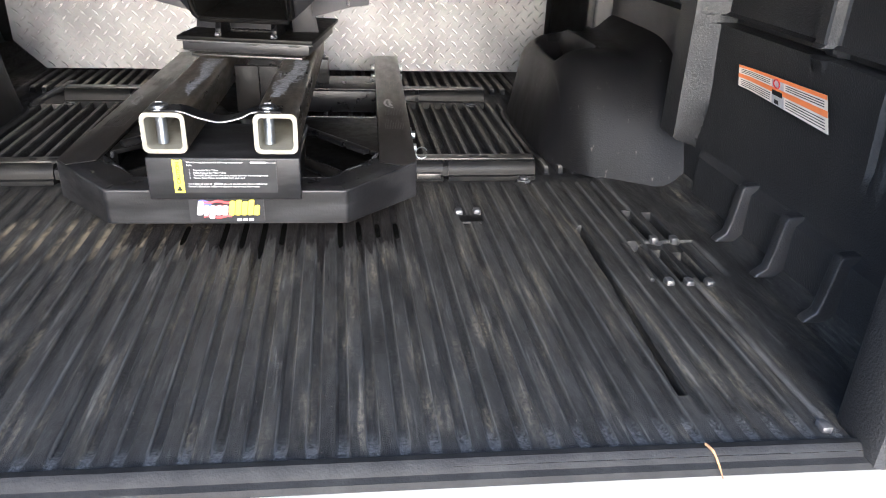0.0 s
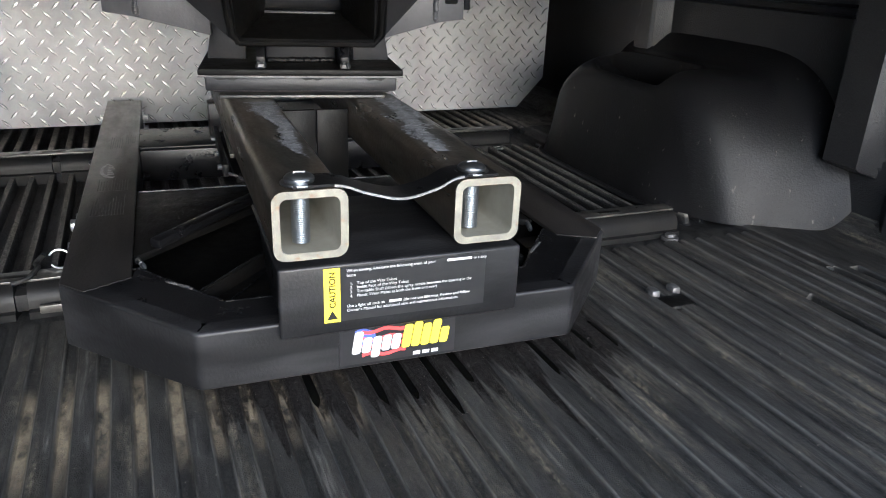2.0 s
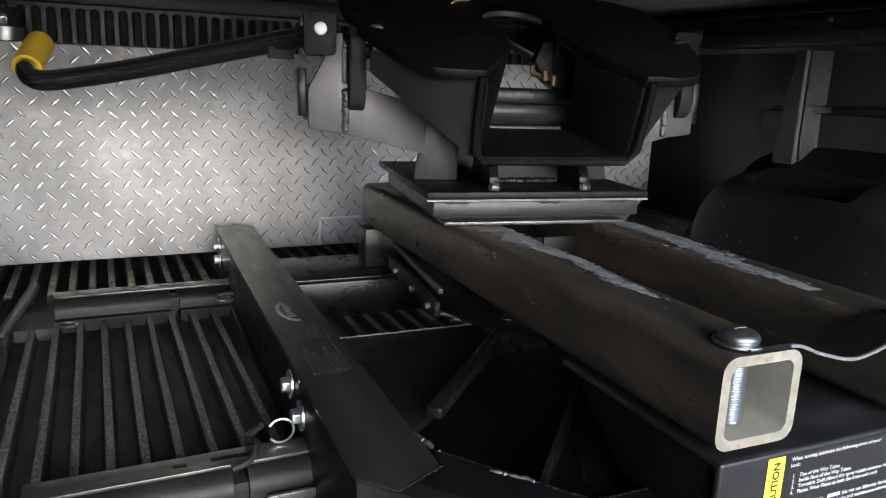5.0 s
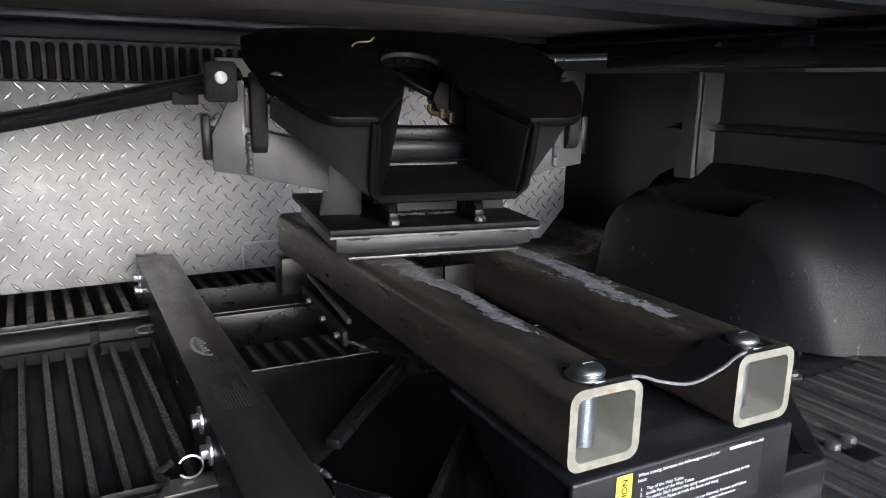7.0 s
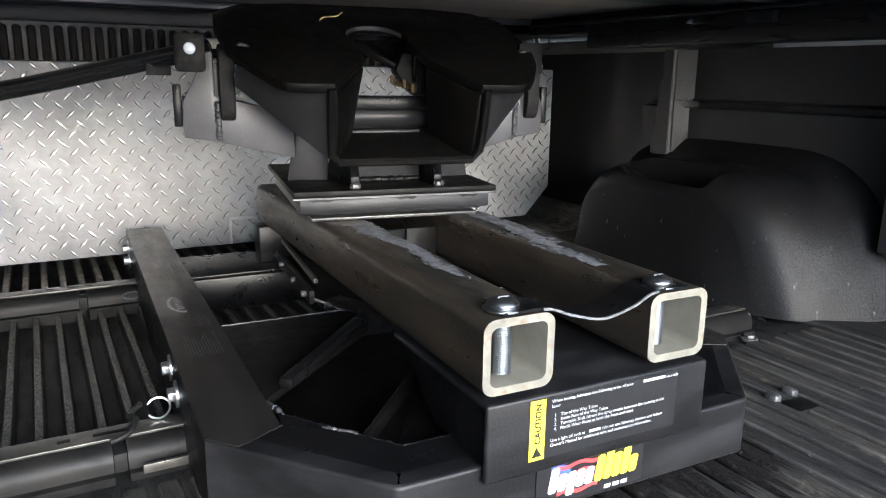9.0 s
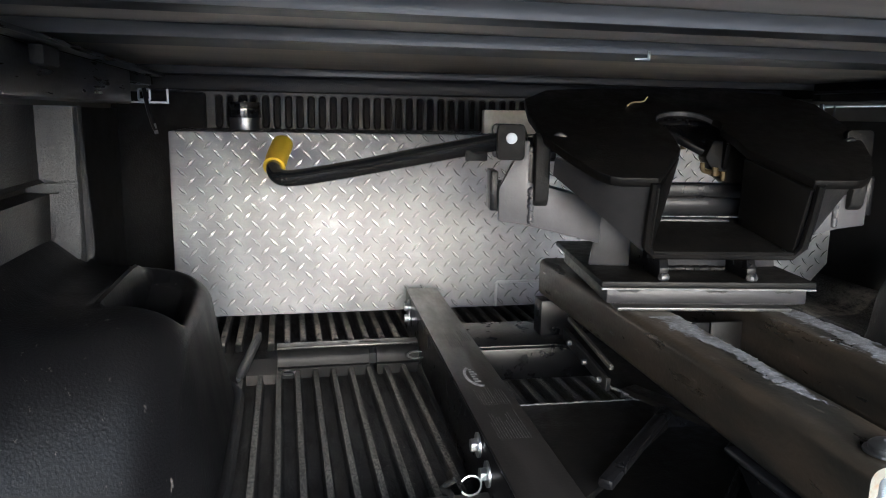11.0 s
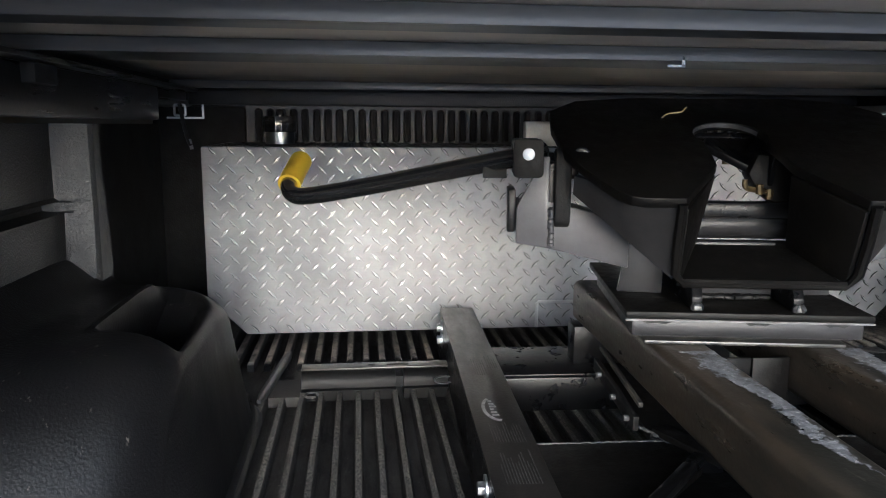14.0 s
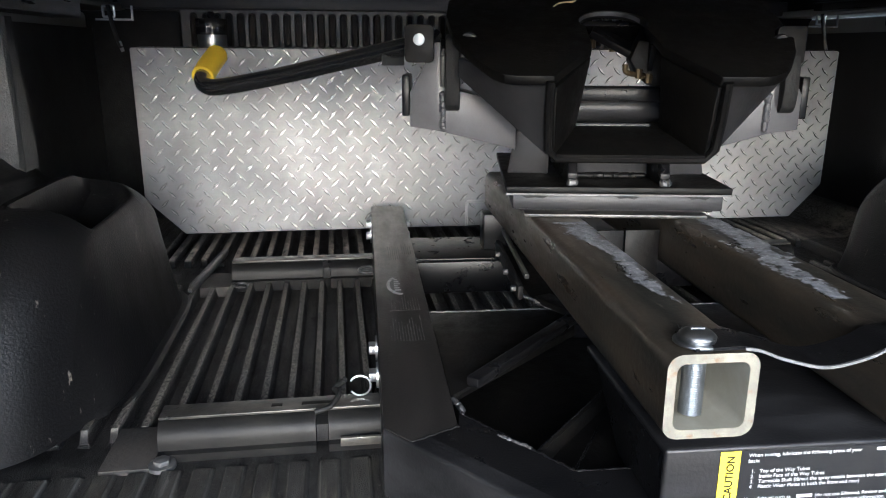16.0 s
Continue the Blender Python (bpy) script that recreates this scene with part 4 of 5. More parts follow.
part("inner_plate", box(-0.047, 0.001, 0.43, 0.436, 0.088, 0.20, 0.001), GREASE_HOLE_BLACK, base)
part("inner_plate", box(0.003, 0.048, 0.43, 0.436, 0.088, 0.20, 0.001), GREASE_HOLE_BLACK, base)
# turntable roller assembly under the left tube
part("cam_plate", prism([(0.452, 0.104), (0.625, 0.122), (0.625, 0.140), (0.452, 0.122)], YZ, -0.128, -0.121, 0.001), RAIL_PAINT, base)
part("cam_plate", prism([(0.470, 0.126), (0.640, 0.147), (0.640, 0.153), (0.470, 0.1325)], YZ, -0.116, -0.110, 0.001), FLANGE, base)
for y, z in ((0.586, 0.128), (0.523, 0.120), (0.469, 0.114)):
    part("cam_bolt", cyl((-0.128, y, z), (-0.1345, y, z), 0.0042, seg=6, r=0.0006), DULL, base)
part("cam_arm", slab([(-0.108, 0.445, 0.103), (-0.085, 0.455, 0.103), (-0.025, 0.335, 0.101), (-0.048, 0.325, 0.101)], 0.008, 0.0012), GREASE_HOLE_BLACK, base)
part("weld_bead", lumpy((-0.121, 0.455, 0.109), (-0.092, 0.425, 0.101), 0.0022), DULL, base)
part("pan_rear_edge", lumpy((-RI + 0.002, 0.4595, 0.0875), (RI - 0.002, 0.4595, 0.0875), 0.0011), DULL, base, "bare worn edge")
# beads added on the rim's inner edge to draw its highlighted line
rimline = [(-0.2405, 0.176), (-0.160, 0.070), (0.160, 0.070), (0.2405, 0.176)]
for (xa, ya), (xb, yb) in zip(rimline, rimline[1:]):
    part("weld_bead", lumpy((xa, ya, 0.0920), (xb, yb, 0.0920), 0.0015), POWDER, base)
part("lock_plate", slab([(-0.120, 0.64, 0.118), (-0.06, 0.64, 0.118), (-0.04, 0.42, 0.096), (-0.112, 0.44, 0.098)], 0.008), GREASE_HOLE_BLACK, base)
part("hub", cyl((0, 0.30, 0.078), (0, 0.30, 0.094), 0.038, 0.03, seg=24, r=0.002), POWDER, base)
part("hub_cap", cyl((0, 0.30, 0.094), (0, 0.30, 0.104), 0.018, seg=20, r=0.002), POWDER, base)


def way_tube(x0, x1):
    """Square tube with rounded corners, open in front."""
    bm = bmesh.new()
    out, inn = round_rect(x0, x1, 0.1545, 0.219, 0.011), round_rect(x0 + 0.0070, x1 - 0.0070, 0.1615, 0.2120, 0.0065)
    yf, yb = 0.006, 0.780
    a = [bm.verts.new((x, yf, z)) for x, z in out]
    b = [bm.verts.new((x, yf, z)) for x, z in inn]
    c = [bm.verts.new((x, yb, z)) for x, z in out]
    d = [bm.verts.new((x, yb, z)) for x, z in inn]
    n = len(a)
    for i in range(n):
        j = (i + 1) % n
        bm.faces.new((a[i], a[j], b[j], b[i])).material_index = 1
        bm.faces.new((a[i], c[i], c[j], a[j]))
        bm.faces.new((b[i], b[j], d[j], d[i])).material_index = 2
        bm.faces.new((c[i], d[i], d[j], c[j])).material_index = 1
    return part("way_tube", bm, (TUBE, CUT, TUBE_IN), base, "bare steel square tube with pale sawn end")


for x0, x1, bx in ((-0.1195, -0.0525, -0.092), (0.049, 0.116, 0.071)):
    tube = way_tube(x0, x1)
    cx = (x0 + x1) / 2
    # dried grease left by the sliding head
    rnd = random.Random(int(1000 * x1))
    bm = bmesh.new()
    cell = 0.0022
    nx, ny = 23, 134
    pts = {}
    for i in range(nx + 1):
        for j in range(ny + 1):
            x, y = x0 + 0.009 + cell * i, 0.105 + cell * j
            if cx < 0:
                mid = cx + 0.008 + 0.010 * smoothstep(0.34, 0.25, y) - 0.008 * smoothstep(0.24, 0.17, y) + 0.008 * smoothstep(0.15, 0.11, y)
                reach = 0.004 + 0.006 * smoothstep(0.11, 0.17, y) + 0.012 * smoothstep(0.26, 0.36, y)
            else:
                mid = cx - 0.010 + 0.026 * smoothstep(0.13, 0.38, y)
                reach = 0.012 + 0.008 * smoothstep(0.14, 0.30, y)
            v = 0.80 - abs(x - mid) / reach * 0.60 + 0.46 * noise.noise((x * 90, y * 40, x1 * 50)) + (0.62 if cx < 0 else 0.85) * noise.noise((x * 300, y * 150, 3 + x1))
            pts[i, j] = (v, bm.verts.new((x + cell * 0.7 * (rnd.random() - 0.5), y + cell * 0.7 * (rnd.random() - 0.5), 0.2193 + 0.0006 * min(1.0, max(0.0, v - 0.25) * 2))))
    for i in range(nx):
        for j in range(ny):
            q = [pts[i, j], pts[i + 1, j], pts[i + 1, j + 1], pts[i, j + 1]]
            if sum(p[0] > 0.25 for p in q) >= 3:
                bm.faces.new([p[1] for p in q])
    bmesh.ops.delete(bm, geom=[v for v in bm.verts if not v.link_faces], context="VERTS")
    part("grease_smear", bm, GREASE, tube, "dried grey grease smear")
    # stop bolt
    bm = cyl((bx, 0.024, 0.2205), (bx, 0.024, 0.2225), 0.0168, seg=28, r=0.0006)
    cyl((bx, 0.024, 0.2225), (bx, 0.024, 0.2265), 0.0132, 0.0136, seg=28, r=0.0006, bm=bm)
    own = bmesh.new()
    bmesh.ops.create_uvsphere(own, u_segments=24, v_segments=10, radius=0.0132, matrix=Matrix.Translation((bx, 0.024, 0.2255)) @ Matrix.Diagonal((1, 1, 0.42, 1)))
    add(bm, own)
    box(bx - 0.005, bx + 0.005, 0.0235, 0.0246, 0.2302, 0.2315, 0, bm)
    bolt = part("stop_bolt", bm, DOME, base, "domed zinc bolt head")
    bm = bmesh.new()
    cyl((bx, 0.024, 0.166), (bx, 0.024, 0.214), 0.0072, seg=14, bm=bm)
    for i in range(26):
        z = 0.1665 + 0.0018 * i
        cyl((bx, 0.024, z), (bx, 0.024, z + 0.0009), 0.0085, 0.0074, seg=14, bm=bm)
    part("thread", bm, ZINC, bolt)
# stop strap dipping between the tubes
bm = bmesh.new()
path = [(p.x, p.y) for p in (p for p in spline([(a, b, 0) for a, b in [(-0.100, 0.2196), (-0.060, 0.2196), (-0.035, 0.211), (-0.002, 0.2035), (0.030, 0.210), (0.053, 0.2196), (0.092, 0.2196)]], 8))]
rows = [[(x, 0.008, z), (x, 0.042, z), (x, 0.042, z + 0.0026), (x, 0.008, z + 0.0026), (x, 0.008, z)] for x, z in path]
strap = part("stop_strap", grid(rows, bm), POWDER, base, "thin black strap bent down between the tubes")
rows = [[(x, 0.0062, z + 0.0002), (x, 0.0079, z + 0.0002), (x, 0.0079, z + 0.0024), (x, 0.0062, z + 0.0024), (x, 0.0062, z + 0.0002)] for x, z in path if -0.066 < x < 0.060]
part("strap_edge", grid(rows), BARE, strap, "bare sheared edge")


# ---- labels on the base ----
def text_into(parent, words, x, z, size, y, material, name="lettering", turn=0.0, label="", weight=0.0):
    """Raised lettering on an upright face at depth y."""
    cu = bpy.data.curves.new("tmp_text", "FONT")
    cu.body, cu.size, cu.extrude, cu.offset = words, size, 0.00008, weight
    tmp = bpy.data.objects.new("tmp_text", cu)
    scene.collection.objects.link(tmp)
    dg = bpy.context.evaluated_depsgraph_get()
    me = bpy.data.meshes.new_from_object(tmp.evaluated_get(dg))
    bpy.data.objects.remove(tmp)
    bpy.data.curves.remove(cu)
    me.transform(pose(x, y, z, 90, 0, 0) @ pose(0, 0, 0, 0, 0, turn))
    me.materials.clear()
    me.materials.append(material)
    ob = new(name, me)
    ob.parent = parent
    return tagged(ob, label)


caution = part("caution_label", box(-0.0775, 0.081, -0.0006, -0.0001, 0.0925, 0.1465, 0), DECAL, riser, "black caution label with a yellow end strip")
part("strip", box(-0.0775, -0.0625, -0.0009, -0.0006, 0.0925, 0.1465, 0), DECAL_YELLOW, caution, "yellow strip")
text_into(caution, "CAUTION", -0.0671, 0.1072, 0.0080, -0.0013, RUBBER, "lettering", 90, "", 0.00022)
bm = prism([(-0.0752, 0.0955), (-0.0648, 0.0955), (-0.0700, 0.1045)], XZ, -0.0011, -0.0009, 0)
part("triangle", bm, RUBBER, caution)
TX = -0.0565
for words, x, z in (("When towing, lubricate the following areas of your", TX, 0.1415), ("basis:", TX, 0.1370),
                    ("1.   Top of the Way Tubes", TX + 0.003, 0.1285), ("2.   Inside Face of the Way Tubes", TX + 0.003, 0.1243),
                    ("3.   Turntable Shaft (direct the spray nozzle between the opening in the", TX + 0.003, 0.1201), ("4.   Plastic Wear Plates at both the front and rear)", TX + 0.003, 0.1159),
                    ("Use a light oil such as", TX, 0.1060), ("Owner's Manual for additional care and maintenance information.", TX, 0.1016)):
    text_into(caution, words, x, z, 0.00415, -0.0008, DECAL_WHITE)
part("bar", box(0.041, 0.066, -0.0009, -0.0006, 0.1416, 0.1441, 0), DECAL_WHITE, caution)
part("bar", box(-0.016, -0.004, -0.0009, -0.0006, 0.1061, 0.1086, 0), DECAL_WHITE, caution)
text_into(caution, "on a daily", 0.0675, 0.1415, 0.0036, -0.0008, DECAL_WHITE)
text_into(caution, "(do not use Silicone). Review and follow", -0.002, 0.1060, 0.00415, -0.0008, DECAL_WHITE)

badge = part("badge_sticker", box(-0.062, 0.056, 0.0085, 0.0098, 0.0385, 0.0825, 0), DECAL, base, "black sticker with white and yellow blocks on a flag patch")


def lean(pts, z0):
    """Shears a flat outline to the right, like an italic."""
    return [(x + 0.16 * (z - z0), z) for x, z in pts]


wave = [(-0.047 + 0.004 * i, 0.0745 + 0.0022 * math.sin(0.9 * i)) for i in range(6)]
field = wave + [(-0.026, 0.060), (-0.046, 0.058)]
part("flag_field", prism(field, XZ, 0.0082, 0.0085, 0), DECAL_BLUE, badge)
for i in range(4):
    z = 0.0455 + 0.0085 * i
    up = [(-0.040 + 0.0055 * k, z + 0.0016 * math.sin(1.1 * k + i)) for k in range(9)]
    part("flag_stripe", prism(up + [(x, q + 0.0036) for x, q in up[::-1]], XZ, 0.00815, 0.0084, 0), DECAL_RED, badge)
for x0, m, sizes in ((-0.0505, DECAL_WHITE, ((0.0500, 0.0240), (0.0500, 0.0165), (0.0440, 0.0225), (0.0500, 0.0165), (0.0500, 0.0165))),
                     (-0.0005, DECAL_YELLOW, ((0.0500, 0.0250), (0.0500, 0.0265), (0.0500, 0.0235), (0.0500, 0.0265), (0.0500, 0.0170)))):
    for i, (z, h) in enumerate(sizes):
        x = x0 + 0.0098 * i
        outline = lean(round_rect(x, x + 0.0086, z, z + h, 0.0026, 3), 0.050)
        part("mark_block", prism(outline, XZ, 0.0076, 0.0081, 0), m, badge)
for i in range(3):
    for x, z in ((0.022, 0.0785), (0.012, 0.0402)):
        bar = lean([(x + 0.0095 * i, z), (x + 0.0070 + 0.0095 * i, z), (x + 0.0070 + 0.0095 * i, z + 0.0036), (x + 0.0095 * i, z + 0.0036)], z)
        part("speed_bar", prism(bar, XZ, 0.0078, 0.0084, 0), DECAL_WHITE, badge)

# ---- hitch head: turntable, cross beam and tilted saddle ----
head = thing("fifth_wheel_coupler", "black fifth-wheel hitch head with tilted saddle plate on the way tubes", "coupler", pose(-0.003, 0.405, 0, 0, 0, -10))
part("wear_strip", box(-0.112, 0.112, 0.010, 0.26, 0.2195, 0.2240, 0.001), FLANGE, head, "worn steel strip")
pad = part("turntable_pad", box(-0.128, 0.128, 0.006, 0.27, 0.2300, 0.2490, 0.003), PAD, head)
part("gap_plate", box(-0.118, 0.118, 0.014, 0.26, 0.2276, 0.2299, 0), RUBBER, head)
for x, w in ((-0.100, 0.018), (0.012, 0.016), (0.098, 0.015)):
    bm = bmesh.new()
    prism([(x - w, 0.2485), (x - w * 0.6, 0.2445), (x, 0.2460), (x + w * 0.5, 0.2440), (x + w, 0.2488)], XZ, 0.0052, 0.0058, 0, bm)
    part("paint_run", bm, RUBBER, pad, "black worn paint mark")
part("turntable_plate", prism([(-0.136, 0.0), (0.136, 0.0), (0.136, 0.30), (-0.136, 0.30)], XY, 0.2515, 0.2600, 0.002), GREASE_HOLE_BLACK, head)
bm = prism([(-0.136, 0.0), (0.136, 0.0), (0.136, 0.004), (-0.136, 0.004)], XY, 0.2492, 0.2514, 0)
part("plate_edge", bm, DULL, head)

# pedestal
for x in (-0.055, 0.057):
    part("pedestal_rib", prism([(0.012, 0.2602), (0.012, 0.274), (0.020, 0.289), (0.17, 0.318), (0.17, 0.2602)], YZ, x - 0.006, x + 0.006, 0.0015), POWDER, head)
    part("weld_bead", lumpy((x - 0.007, 0.011, 0.263), (x + 0.007, 0.011, 0.263), 0.0055), DULL, head)
for s in (-1, 1):
    q = [(s * 0.130, 0.098, 0.2603), (s * 0.076, 0.092, 0.2603), (s * 0.074, 0.092, 0.345), (s * 0.116, 0.098, 0.345)]
    part("pedestal_cheek", slab(q if s < 0 else q[::-1], 0.010, 0.002), WEB, head)
part("pedestal_web", box(-0.048, 0.049, 0.070, 0.080, 0.2602, 0.330, 0.002), WEB, head)
part("pivot_shaft", cyl((-0.10, 0.125, 0.345), (0.10, 0.125, 0.345), 0.019, seg=24, r=0.002), WEB, head)
part("weld_bead", lumpy((-0.047, 0.0685, 0.263), (0.048, 0.0685, 0.263), 0.0042), GREASE_HOLE_BLACK, head)
# cross beam with towers
for s in (-1, 1):
    wide, pin = (0.258, 0.2455) if s < 0 else (0.238, 0.212)
    beam = [(s * 0.121, 0.2935), (s * (wide - 0.036), 0.317), (s * wide, 0.322), (s * wide, 0.366), (s * (wide - 0.032), 0.428), (s * (wide - 0.039), 0.428), (s * (wide - 0.039), 0.374), (s * 0.121, 0.3505)]
    part("beam_plate", prism(beam, XZ, 0.080, 0.090, 0.0015), SATIN, head)
    part("beam_back", prism([(s * 0.098, 0.290), (s * wide, 0.328), (s * wide, 0.372), (s * 0.098, 0.345)], XZ, 0.150, 0.160, 0.0015), SATIN, head)
    part("beam_top", slab([(s * 0.098, 0.09, 0.345), (s * (wide - 0.039), 0.09, 0.374), (s * (wide - 0.039), 0.15, 0.374), (s * 0.098, 0.15, 0.345)][::s], 0.006, 0.001), POWDER, head)
    part("tower", prism([(0.082, 0.33), (0.082, 0.42), (0.10, 0.432), (0.15, 0.432), (0.165, 0.40), (0.165, 0.33)], YZ, s * (wide - 0.046), s * (wide - 0.038), 0.001), POWDER, head)
    part("weld_bead", lumpy((s * (wide - 0.042), 0.079, 0.368), (s * (wide - 0.0425), 0.079, 0.318), 0.0042), SATIN, head)
    part("side_stop", box(*sorted((s * (wide + 0.001), s * (wide + 0.011))), 0.085, 0.14, 0.335, 0.388, 0.002), POWDER, head)
    # clevis block with pin
    pts = round_rect(pin - 0.018, pin + 0.018, 0.403, 0.449, 0.006, 4)
    blk = part("clevis_block", prism([(s * a, c) for a, c in pts], XZ, 0.068, 0.079, 0.0012), GREASE_HOLE_BLACK, head)
    part("clevis_back", prism([(s * a, c) for a, c in pts], XZ, 0.125, 0.14, 0.0012), CLEVIS, head)
    if s < 0:
        part("pin_head", cyl((s * pin, 0.0676, 0.431), (s * pin, 0.0645, 0.431), 0.0072, seg=24, r=0.0008), PIN, blk, "bright zinc pin head")
    # rocker lug
    xl = 0.203 if s < 0 else 0.218
    pts = [(0.090 + 0.022 * math.cos(a), 0.414 + 0.024 * math.sin(a)) for a in (math.pi * i / 10 for i in range(11))]
    pts += [(0.066, 0.37)] + [(0.084 + 0.016 * math.cos(a), 0.358 + 0.016 * math.sin(a)) for a in (math.pi + math.pi * i / 6 for i in range(7))] + [(0.112, 0.385)]
    part("rocker_lug", prism(pts, YZ, s * (xl - 0.009), s * (xl + 0.010), 0.003), RUBBER, head)
    ear = [(s * (xl - 0.010), 0.070, 0.426), (s * (xl - 0.018), 0.068, 0.436), (s * (xl - 0.028), 0.066, 0.430), (s * (xl - 0.032), 0.064, 0.414)]
    part("rocker_ear", sweep(spline(ear, 5), 0.0042, 8), CLEVIS, head)
    part("rocker_nut", cyl((s * (xl - 0.008), 0.086, 0.410), (s * (xl - 0.018), 0.086, 0.410), 0.009, seg=6, r=0.001), POWDER, head)

# tilted saddle
TILT = radians(20.8)
CT, ST = math.cos(TILT), math.sin(TILT)


def saddle(x, u, w):
    return (x, -0.048 + u * CT - w * ST, 0.392 + u * ST + w * CT)


half = [(0.089, 0.0), (0.132, 0.0), (0.146, 0.004), (0.160, 0.016), (0.174, 0.040), (0.190, 0.075), (0.203, 0.120), (0.209, 0.20), (0.206, 0.26), (0.172, 0.30), (0.10, 0.315)]
hole = [(0.041 * math.sin(a), 0.180 + 0.041 * math.cos(a)) for a in (radians(122) * i / 9 for i in range(10))] + [(0.0345, 0.120), (0.0365, 0.088)]
left = [(0.089, 0.0), (0.131, 0.0), (0.144, 0.004), (0.157, 0.016), (0.170, 0.040), (0.186, 0.075), (0.203, 0.120), (0.214, 0.20), (0.212, 0.26), (0.176, 0.30), (0.10, 0.315)]
right = [(x * 1.05, u) for x, u in half] + [(-x, u) for x, u in left[::-1]]
out = right + [(-x, u) for x, u in hole[::-1]] + [(x * 1.15 + (0.006 if u < 0.13 else 0.0), u) for x, u in hole[1:]]
plate = part("saddle_plate", prism(out, saddle, -0.012, 0.0, 0.002), GREASE_HOLE_BLACK, head, "black grease-dark saddle plate with a slotted throat")
rows = [[saddle(0.0407 * math.sin(a), 0.180 + 0.0407 * math.cos(a), w) for w in (-0.0070, -0.0015)] for a in (radians(-75 + 150 * i / 20) for i in range(21))]
part("hole_wear", grid(rows), DULL, head, "bright worn wall of the king-pin hole")
for s in (-1, 1):
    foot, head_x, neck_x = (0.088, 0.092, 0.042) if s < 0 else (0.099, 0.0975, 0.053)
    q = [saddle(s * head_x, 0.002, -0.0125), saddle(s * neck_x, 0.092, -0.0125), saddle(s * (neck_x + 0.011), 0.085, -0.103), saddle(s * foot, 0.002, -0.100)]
    part("throat_side", slab(q if s < 0 else q[::-1], 0.007, 0.002), GREASE_HOLE_BLACK, head)
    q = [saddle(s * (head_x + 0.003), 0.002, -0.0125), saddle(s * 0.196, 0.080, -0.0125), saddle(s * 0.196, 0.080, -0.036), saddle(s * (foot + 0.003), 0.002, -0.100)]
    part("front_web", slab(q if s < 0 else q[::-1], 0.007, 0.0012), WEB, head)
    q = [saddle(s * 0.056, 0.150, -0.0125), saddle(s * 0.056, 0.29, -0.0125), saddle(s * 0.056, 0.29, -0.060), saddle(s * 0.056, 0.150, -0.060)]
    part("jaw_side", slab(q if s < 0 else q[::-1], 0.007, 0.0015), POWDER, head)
# bar added to draw the lit line on the throat's rear edge
part("throat_lit_edge", sweep([saddle(0.0535, 0.0935, -0.014), saddle(0.0585, 0.0900, -0.058), saddle(0.0645, 0.0865, -0.100)], 0.0016, 8), DULL, head, "pale bar drawn along the throat's worn, lit edge")
part("throat_ramp", slab([saddle(-0.086, 0.000, -0.100), saddle(0.092, 0.000, -0.100), saddle(0.066, 0.102, -0.104), saddle(-0.053, 0.102, -0.104)], 0.008, 0.002), GREASE_HOLE_BLACK, head)
rimpts = [saddle(-0.093, -0.001, -0.006), saddle(-0.092, -0.002, -0.05), saddle(-0.089, -0.002, -0.090), saddle(-0.080, -0.002, -0.101), saddle(0.093, -0.002, -0.101), saddle(0.103, -0.002, -0.088),
          saddle(0.103, -0.002, -0.05), saddle(0.101, -0.001, -0.006)]
part("throat_rim", sweep(rimpts, 0.0055, 8), GREASE_HOLE_BLACK, head)
# jaw mechanism seen through the throat
part("jaw_bar", box(-0.060, 0.098, 0.100, 0.124, 0.354, 0.374, 0.004), POWDER, head)
jaw = [(0.026, 0.408), (0.036, 0.432), (0.088, 0.428), (0.100, 0.352), (0.080, 0.352), (0.060, 0.372), (0.036, 0.390)]
part("locking_jaw", prism(jaw, XZ, 0.112, 0.142, 0.003), GREASE_HOLE_BLACK, head, "greasy black locking jaw")
part("jaw_arm", slab([saddle(-0.02, 0.20, -0.02), saddle(0.05, 0.16, -0.045), saddle(0.052, 0.20, -0.045), saddle(-0.01, 0.23, -0.02)], 0.010, 0.002), POWDER, head)
part("release_rod", sweep(spline([(0.018, 0.10, 0.402), (0.020, 0.10, 0.392), (0.040, 0.105, 0.388), (0.055, 0.11, 0.385)], 6), 0.0035, 8), BRASS, head)
for x, y, z in ((0.036, 0.10, 0.392), (0.050, 0.105, 0.386), (0.012, 0.16, 0.425), (-0.012, 0.18, 0.43)):
    part("jaw_bolt", cyl((x, y, z - 0.008), (x, y, z + 0.004), 0.0045, seg=8), BRASS, head)
part("jaw_plate", slab([saddle(-0.05, 0.225, -0.015), saddle(0.05, 0.225, -0.015), saddle(0.05, 0.26, -0.055), saddle(-0.05, 0.26, -0.055)], 0.008), POWDER, head)

# ---- release handle ----
hd = thing("release_handle", "black bent release handle with yellow vinyl grip", "handle")
ctrl = [(-0.205, 0.545, 0.432), (-0.262, 0.590, 0.418), (-0.32, 0.625, 0.404), (-0.42, 0.680, 0.380), (-0.50, 0.705, 0.365), (-0.526, 0.716, 0.366), (-0.533, 0.742, 0.380), (-0.522, 0.785, 0.401)]
part("bar", sweep(spline(ctrl, 10), 0.0125, 16), GLOSS, hd)
own = sweep([(-0.5330, 0.738, 0.378), (-0.5285, 0.765, 0.391), (-0.5205, 0.807, 0.4085), (-0.5200, 0.810, 0.4100), (-0.5196, 0.812, 0.4108)], [0.0165, 0.0165, 0.0165, 0.0125, 0.004], 20)
part("grip", own, YELLOW, hd, "yellow vinyl grip")
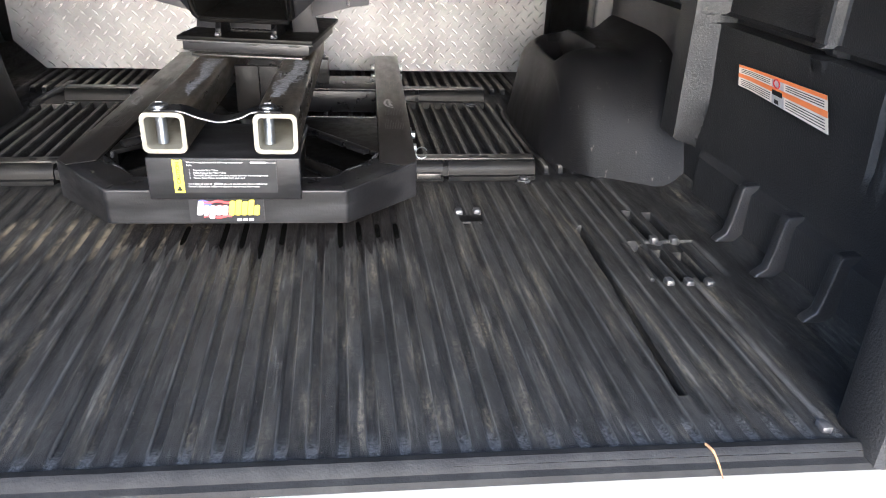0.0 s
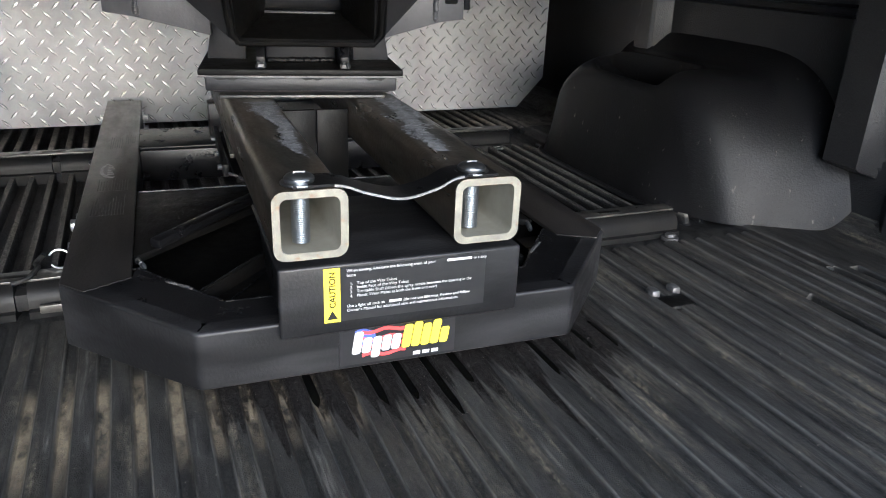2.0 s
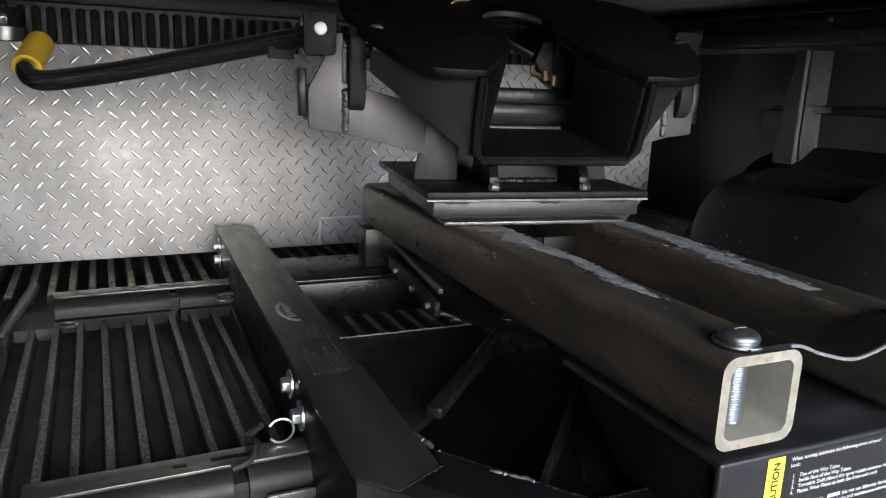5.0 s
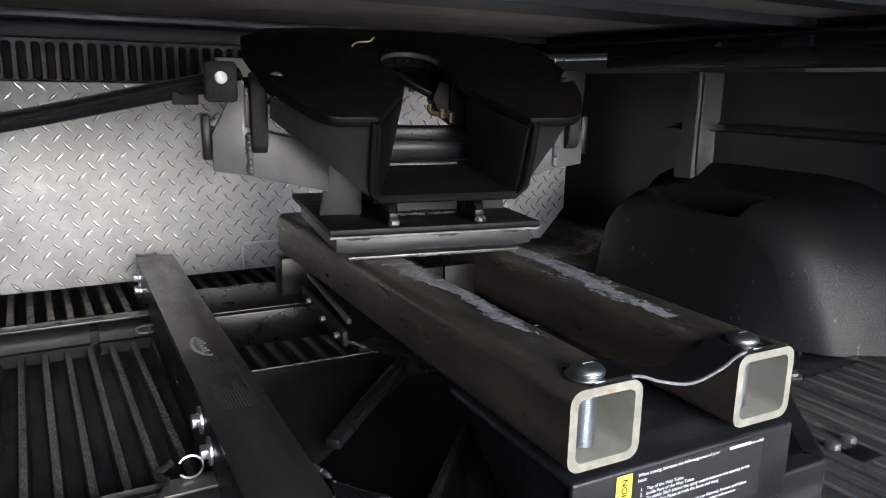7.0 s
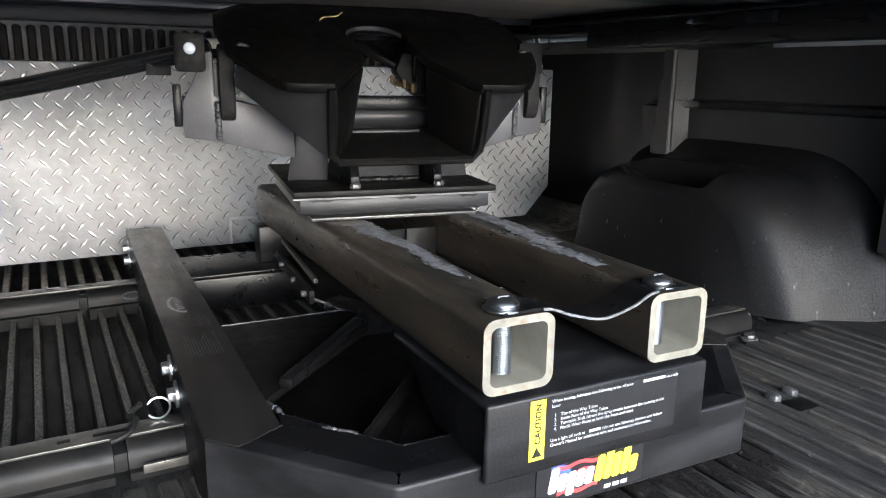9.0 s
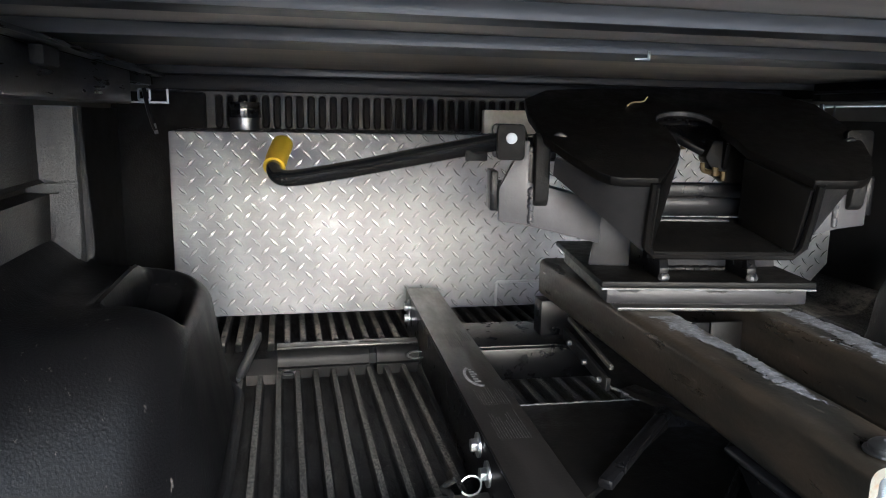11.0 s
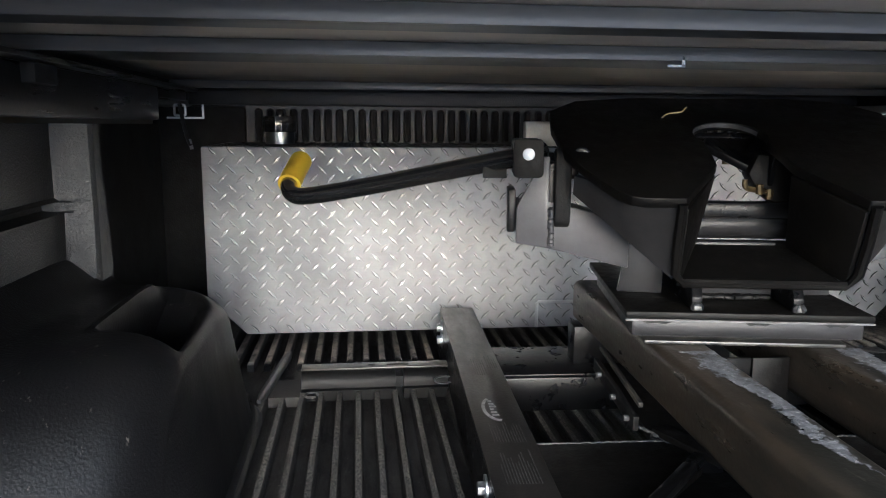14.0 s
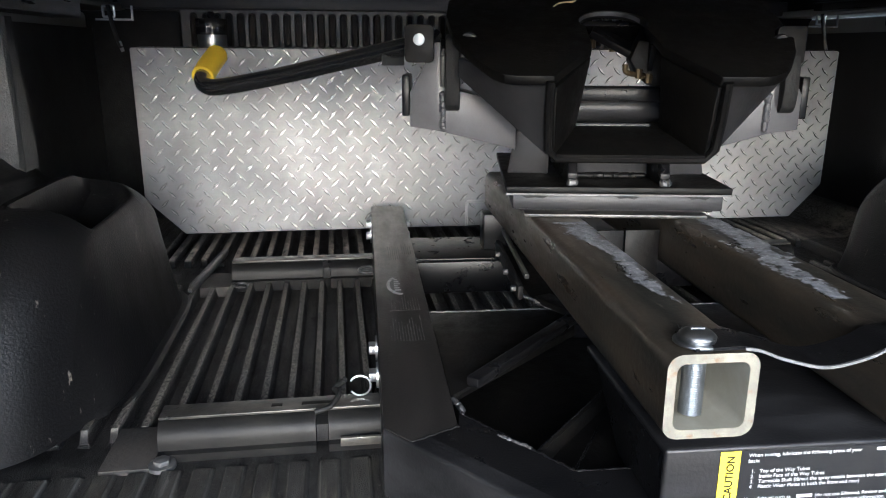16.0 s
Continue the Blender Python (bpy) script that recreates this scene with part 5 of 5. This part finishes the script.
part("flat_stop", box(-0.275, -0.245, 0.582, 0.590, 0.398, 0.412, 0.001), RUBBER, hd)
leaf = thing("dry_twig", "small dry twig lying on the saddle plate", "twig")
part("stem", sweep(spline([(-0.0416, 0.5836, 0.4760), (-0.034, 0.5900, 0.4800), (-0.0251, 0.5957, 0.4820), (-0.0101, 0.5976, 0.4836), (-0.002, 0.606, 0.4880), (0.0036, 0.6127, 0.4900)], 5), 0.0012, 6), STRAW, leaf)

# ---- oil that has run into the grooves in front of the hitch ----
rnd = random.Random(7)
bm = bmesh.new()
for n, near in ((-3, 0.015), (-1, -0.004), (0, -0.010), (1, -0.042), (2, 0.004), (5, -0.010), (6, 0.012), (7, 0.026), (8, 0.020)):
    x = RIB0 + (n + 0.5) * PITCH
    yc, ry, rx = 0.055, 0.055 - near, 0.0062 + 0.0008 * rnd.random()
    ring = [bm.verts.new((x + rx * math.cos(a) * (0.75 + 0.4 * rnd.random()), yc + ry * math.sin(a) * (0.9 + 0.2 * rnd.random()), -0.0054)) for a in (2 * math.pi * i / 14 for i in range(14))]
    top_v = bm.verts.new((x, yc, -0.0049))
    for i in range(14):
        bm.faces.new((ring[i], ring[(i + 1) % 14], top_v))
spill = part("oil_spill", bm, OIL)
tagged(spill, "black wet oil runs in the floor grooves", "oil", kind="stuff")

# ---- floor hardware, labels and litter ----


def tie_bolts(points, label, depth):
    m = thing("floor_knobs", label, "knobs", group="moulded knobs")
    for x, y in points:
        bm = box(x - 0.007, x + 0.007, y - 0.008, y + 0.010, -0.006, 0.008, 0.004)
        part("knob", bm, LINER if depth else DULL, m)
    return m


tie_bolts([(0.396, 0.117), (0.430, 0.118)], "two worn bolt heads beside a drain recess in the liner", 0)
tie_bolts([(0.720, -0.020), (0.756, -0.022), (0.683, -0.174), (0.714, -0.177), (0.746, -0.180)], "worn pale knob ends moulded in the liner corner", 0)
tie_bolts([(0.719, -0.522)], "single worn knob at the end of a rib", 0)
drain = thing("drain_recess", "dark round drain recess pressed in the liner", "drain")
# near-black block painting the shade inside the drain hole
part("hole_dark", box(0.392, 0.436, 0.075, 0.108, -0.008, 0.0014, 0.008), GREASE_HOLE_BLACK, drain)

lab = thing("warning_label", "peeling white and orange paper warning label on the liner", "label")
P = [(-0.204, 0.247), (-0.180, 0.297), (0.060, 0.290), (0.050, 0.257)]


def on_wall(u, v, w):
    """u along the label from its front end, v upward, both 0 to 1."""
    a = Vector((0, *P[3])) * (1 - u) + Vector((0, *P[0])) * u
    b = Vector((0, *P[2])) * (1 - u) + Vector((0, *P[1])) * u
    p = a * (1 - v) + b * v
    return (0.873 - 0.012 - w - 0.03 * max(0.0, 0.12 - u) ** 1.0 * 1.2, p.y, p.z)


rows = [[on_wall(i / 24, j / 6, 0.0) for j in range(7)] for i in range(25)]
sheet2 = part("sheet", grid(rows), PAPER, lab)
for v0, v1 in ((0.42, 0.60), (0.88, 1.0)):
    part("orange_band", grid([[on_wall(i / 24, v, 0.0006) for v in (v0, v1)] for i in range(25) if not 10 <= i <= 13]), DECAL_ORANGE, sheet2)
bm = bmesh.new()
for u0, u1 in ((0.03, 0.38), (0.56, 0.97)):
    for v in (0.08, 0.16, 0.24, 0.32, 0.66, 0.73, 0.80):
        n = 8
        grid([[on_wall(u0 + (u1 - u0) * i / n, v + d, 0.0006) for d in (0, 0.028)] for i in range(n + 1)], bm)
tagged(part("print", bm, DECAL, sheet2), kind="stuff")
bm = grid([[on_wall(0.40 + 0.14 * i / 4, v, 0.0005) for v in (0.0, 1.0)] for i in range(5)])
part("picture_panel", bm, DECAL_WHITE, sheet2)
bm = grid([[on_wall(0.405 + 0.12 * i / 4, v, 0.0008) for v in (0.34, 0.52)] for i in range(5)])
grid([[on_wall(0.43 + 0.05 * i / 4, v, 0.0008) for v in (0.05, 0.20)] for i in range(5)], bm)
part("pictogram", bm, DECAL, sheet2)
ring = [on_wall(0.46 + 0.035 * math.cos(a), 0.76 + 0.15 * math.sin(a), 0.001) for a in (2 * math.pi * i / 20 for i in range(21))]
part("red_ring", sweep(ring, 0.0012, 6), DECAL_RED, sheet2)

for s in (-1, 1):
    m = thing("cargo_strap_clip", "small bare metal clip with a short hanging strap", "clip", group="strap clips")
    x = MID + s * 0.814
    sq = round_rect(x - 0.011, x + 0.011, 0.481, 0.503, 0.002, 2)
    part("buckle", sweep([(a, 1.268, b) for a, b in sq + sq[:1]], 0.0026, 8), ZINC, m)
    part("bracket", box(x - 0.028, x + 0.048, 1.270, 1.273, 0.474, 0.478, 0), ZINC, m)
    part("bracket_end", box(x + 0.044, x + 0.048, 1.270, 1.273, 0.478, 0.504, 0), ZINC, m)
    part("strap", sweep(spline([(x, 1.266, 0.505), (x + 0.006, 1.262, 0.47), (x + 0.014, 1.262, 0.435), (x + 0.020, 1.262, 0.418)], 5), 0.0048, 6), CLEVIS, m)
    part("strap_end", sweep([(x + 0.017, 1.262, 0.432), (x + 0.022, 1.262, 0.411)], 0.0042, 6), ZINC, m)
    part("holder", box(x - 0.012, x + 0.016, 1.262, 1.285, 0.512, 0.53, 0.002), RUBBER, m)

twig = thing("dry_straw", "dry brown straw lying across the liner lip", "straw")
part("stem", sweep(spline([(0.566, -0.541, 0.0062), (0.570, -0.552, 0.005), (0.574, -0.562, -0.006), (0.574, -0.574, -0.013)], 5), [0.0017] * 6 + [0.0013] * 6 + [0.0008] * 4, 7), WOOD, twig)
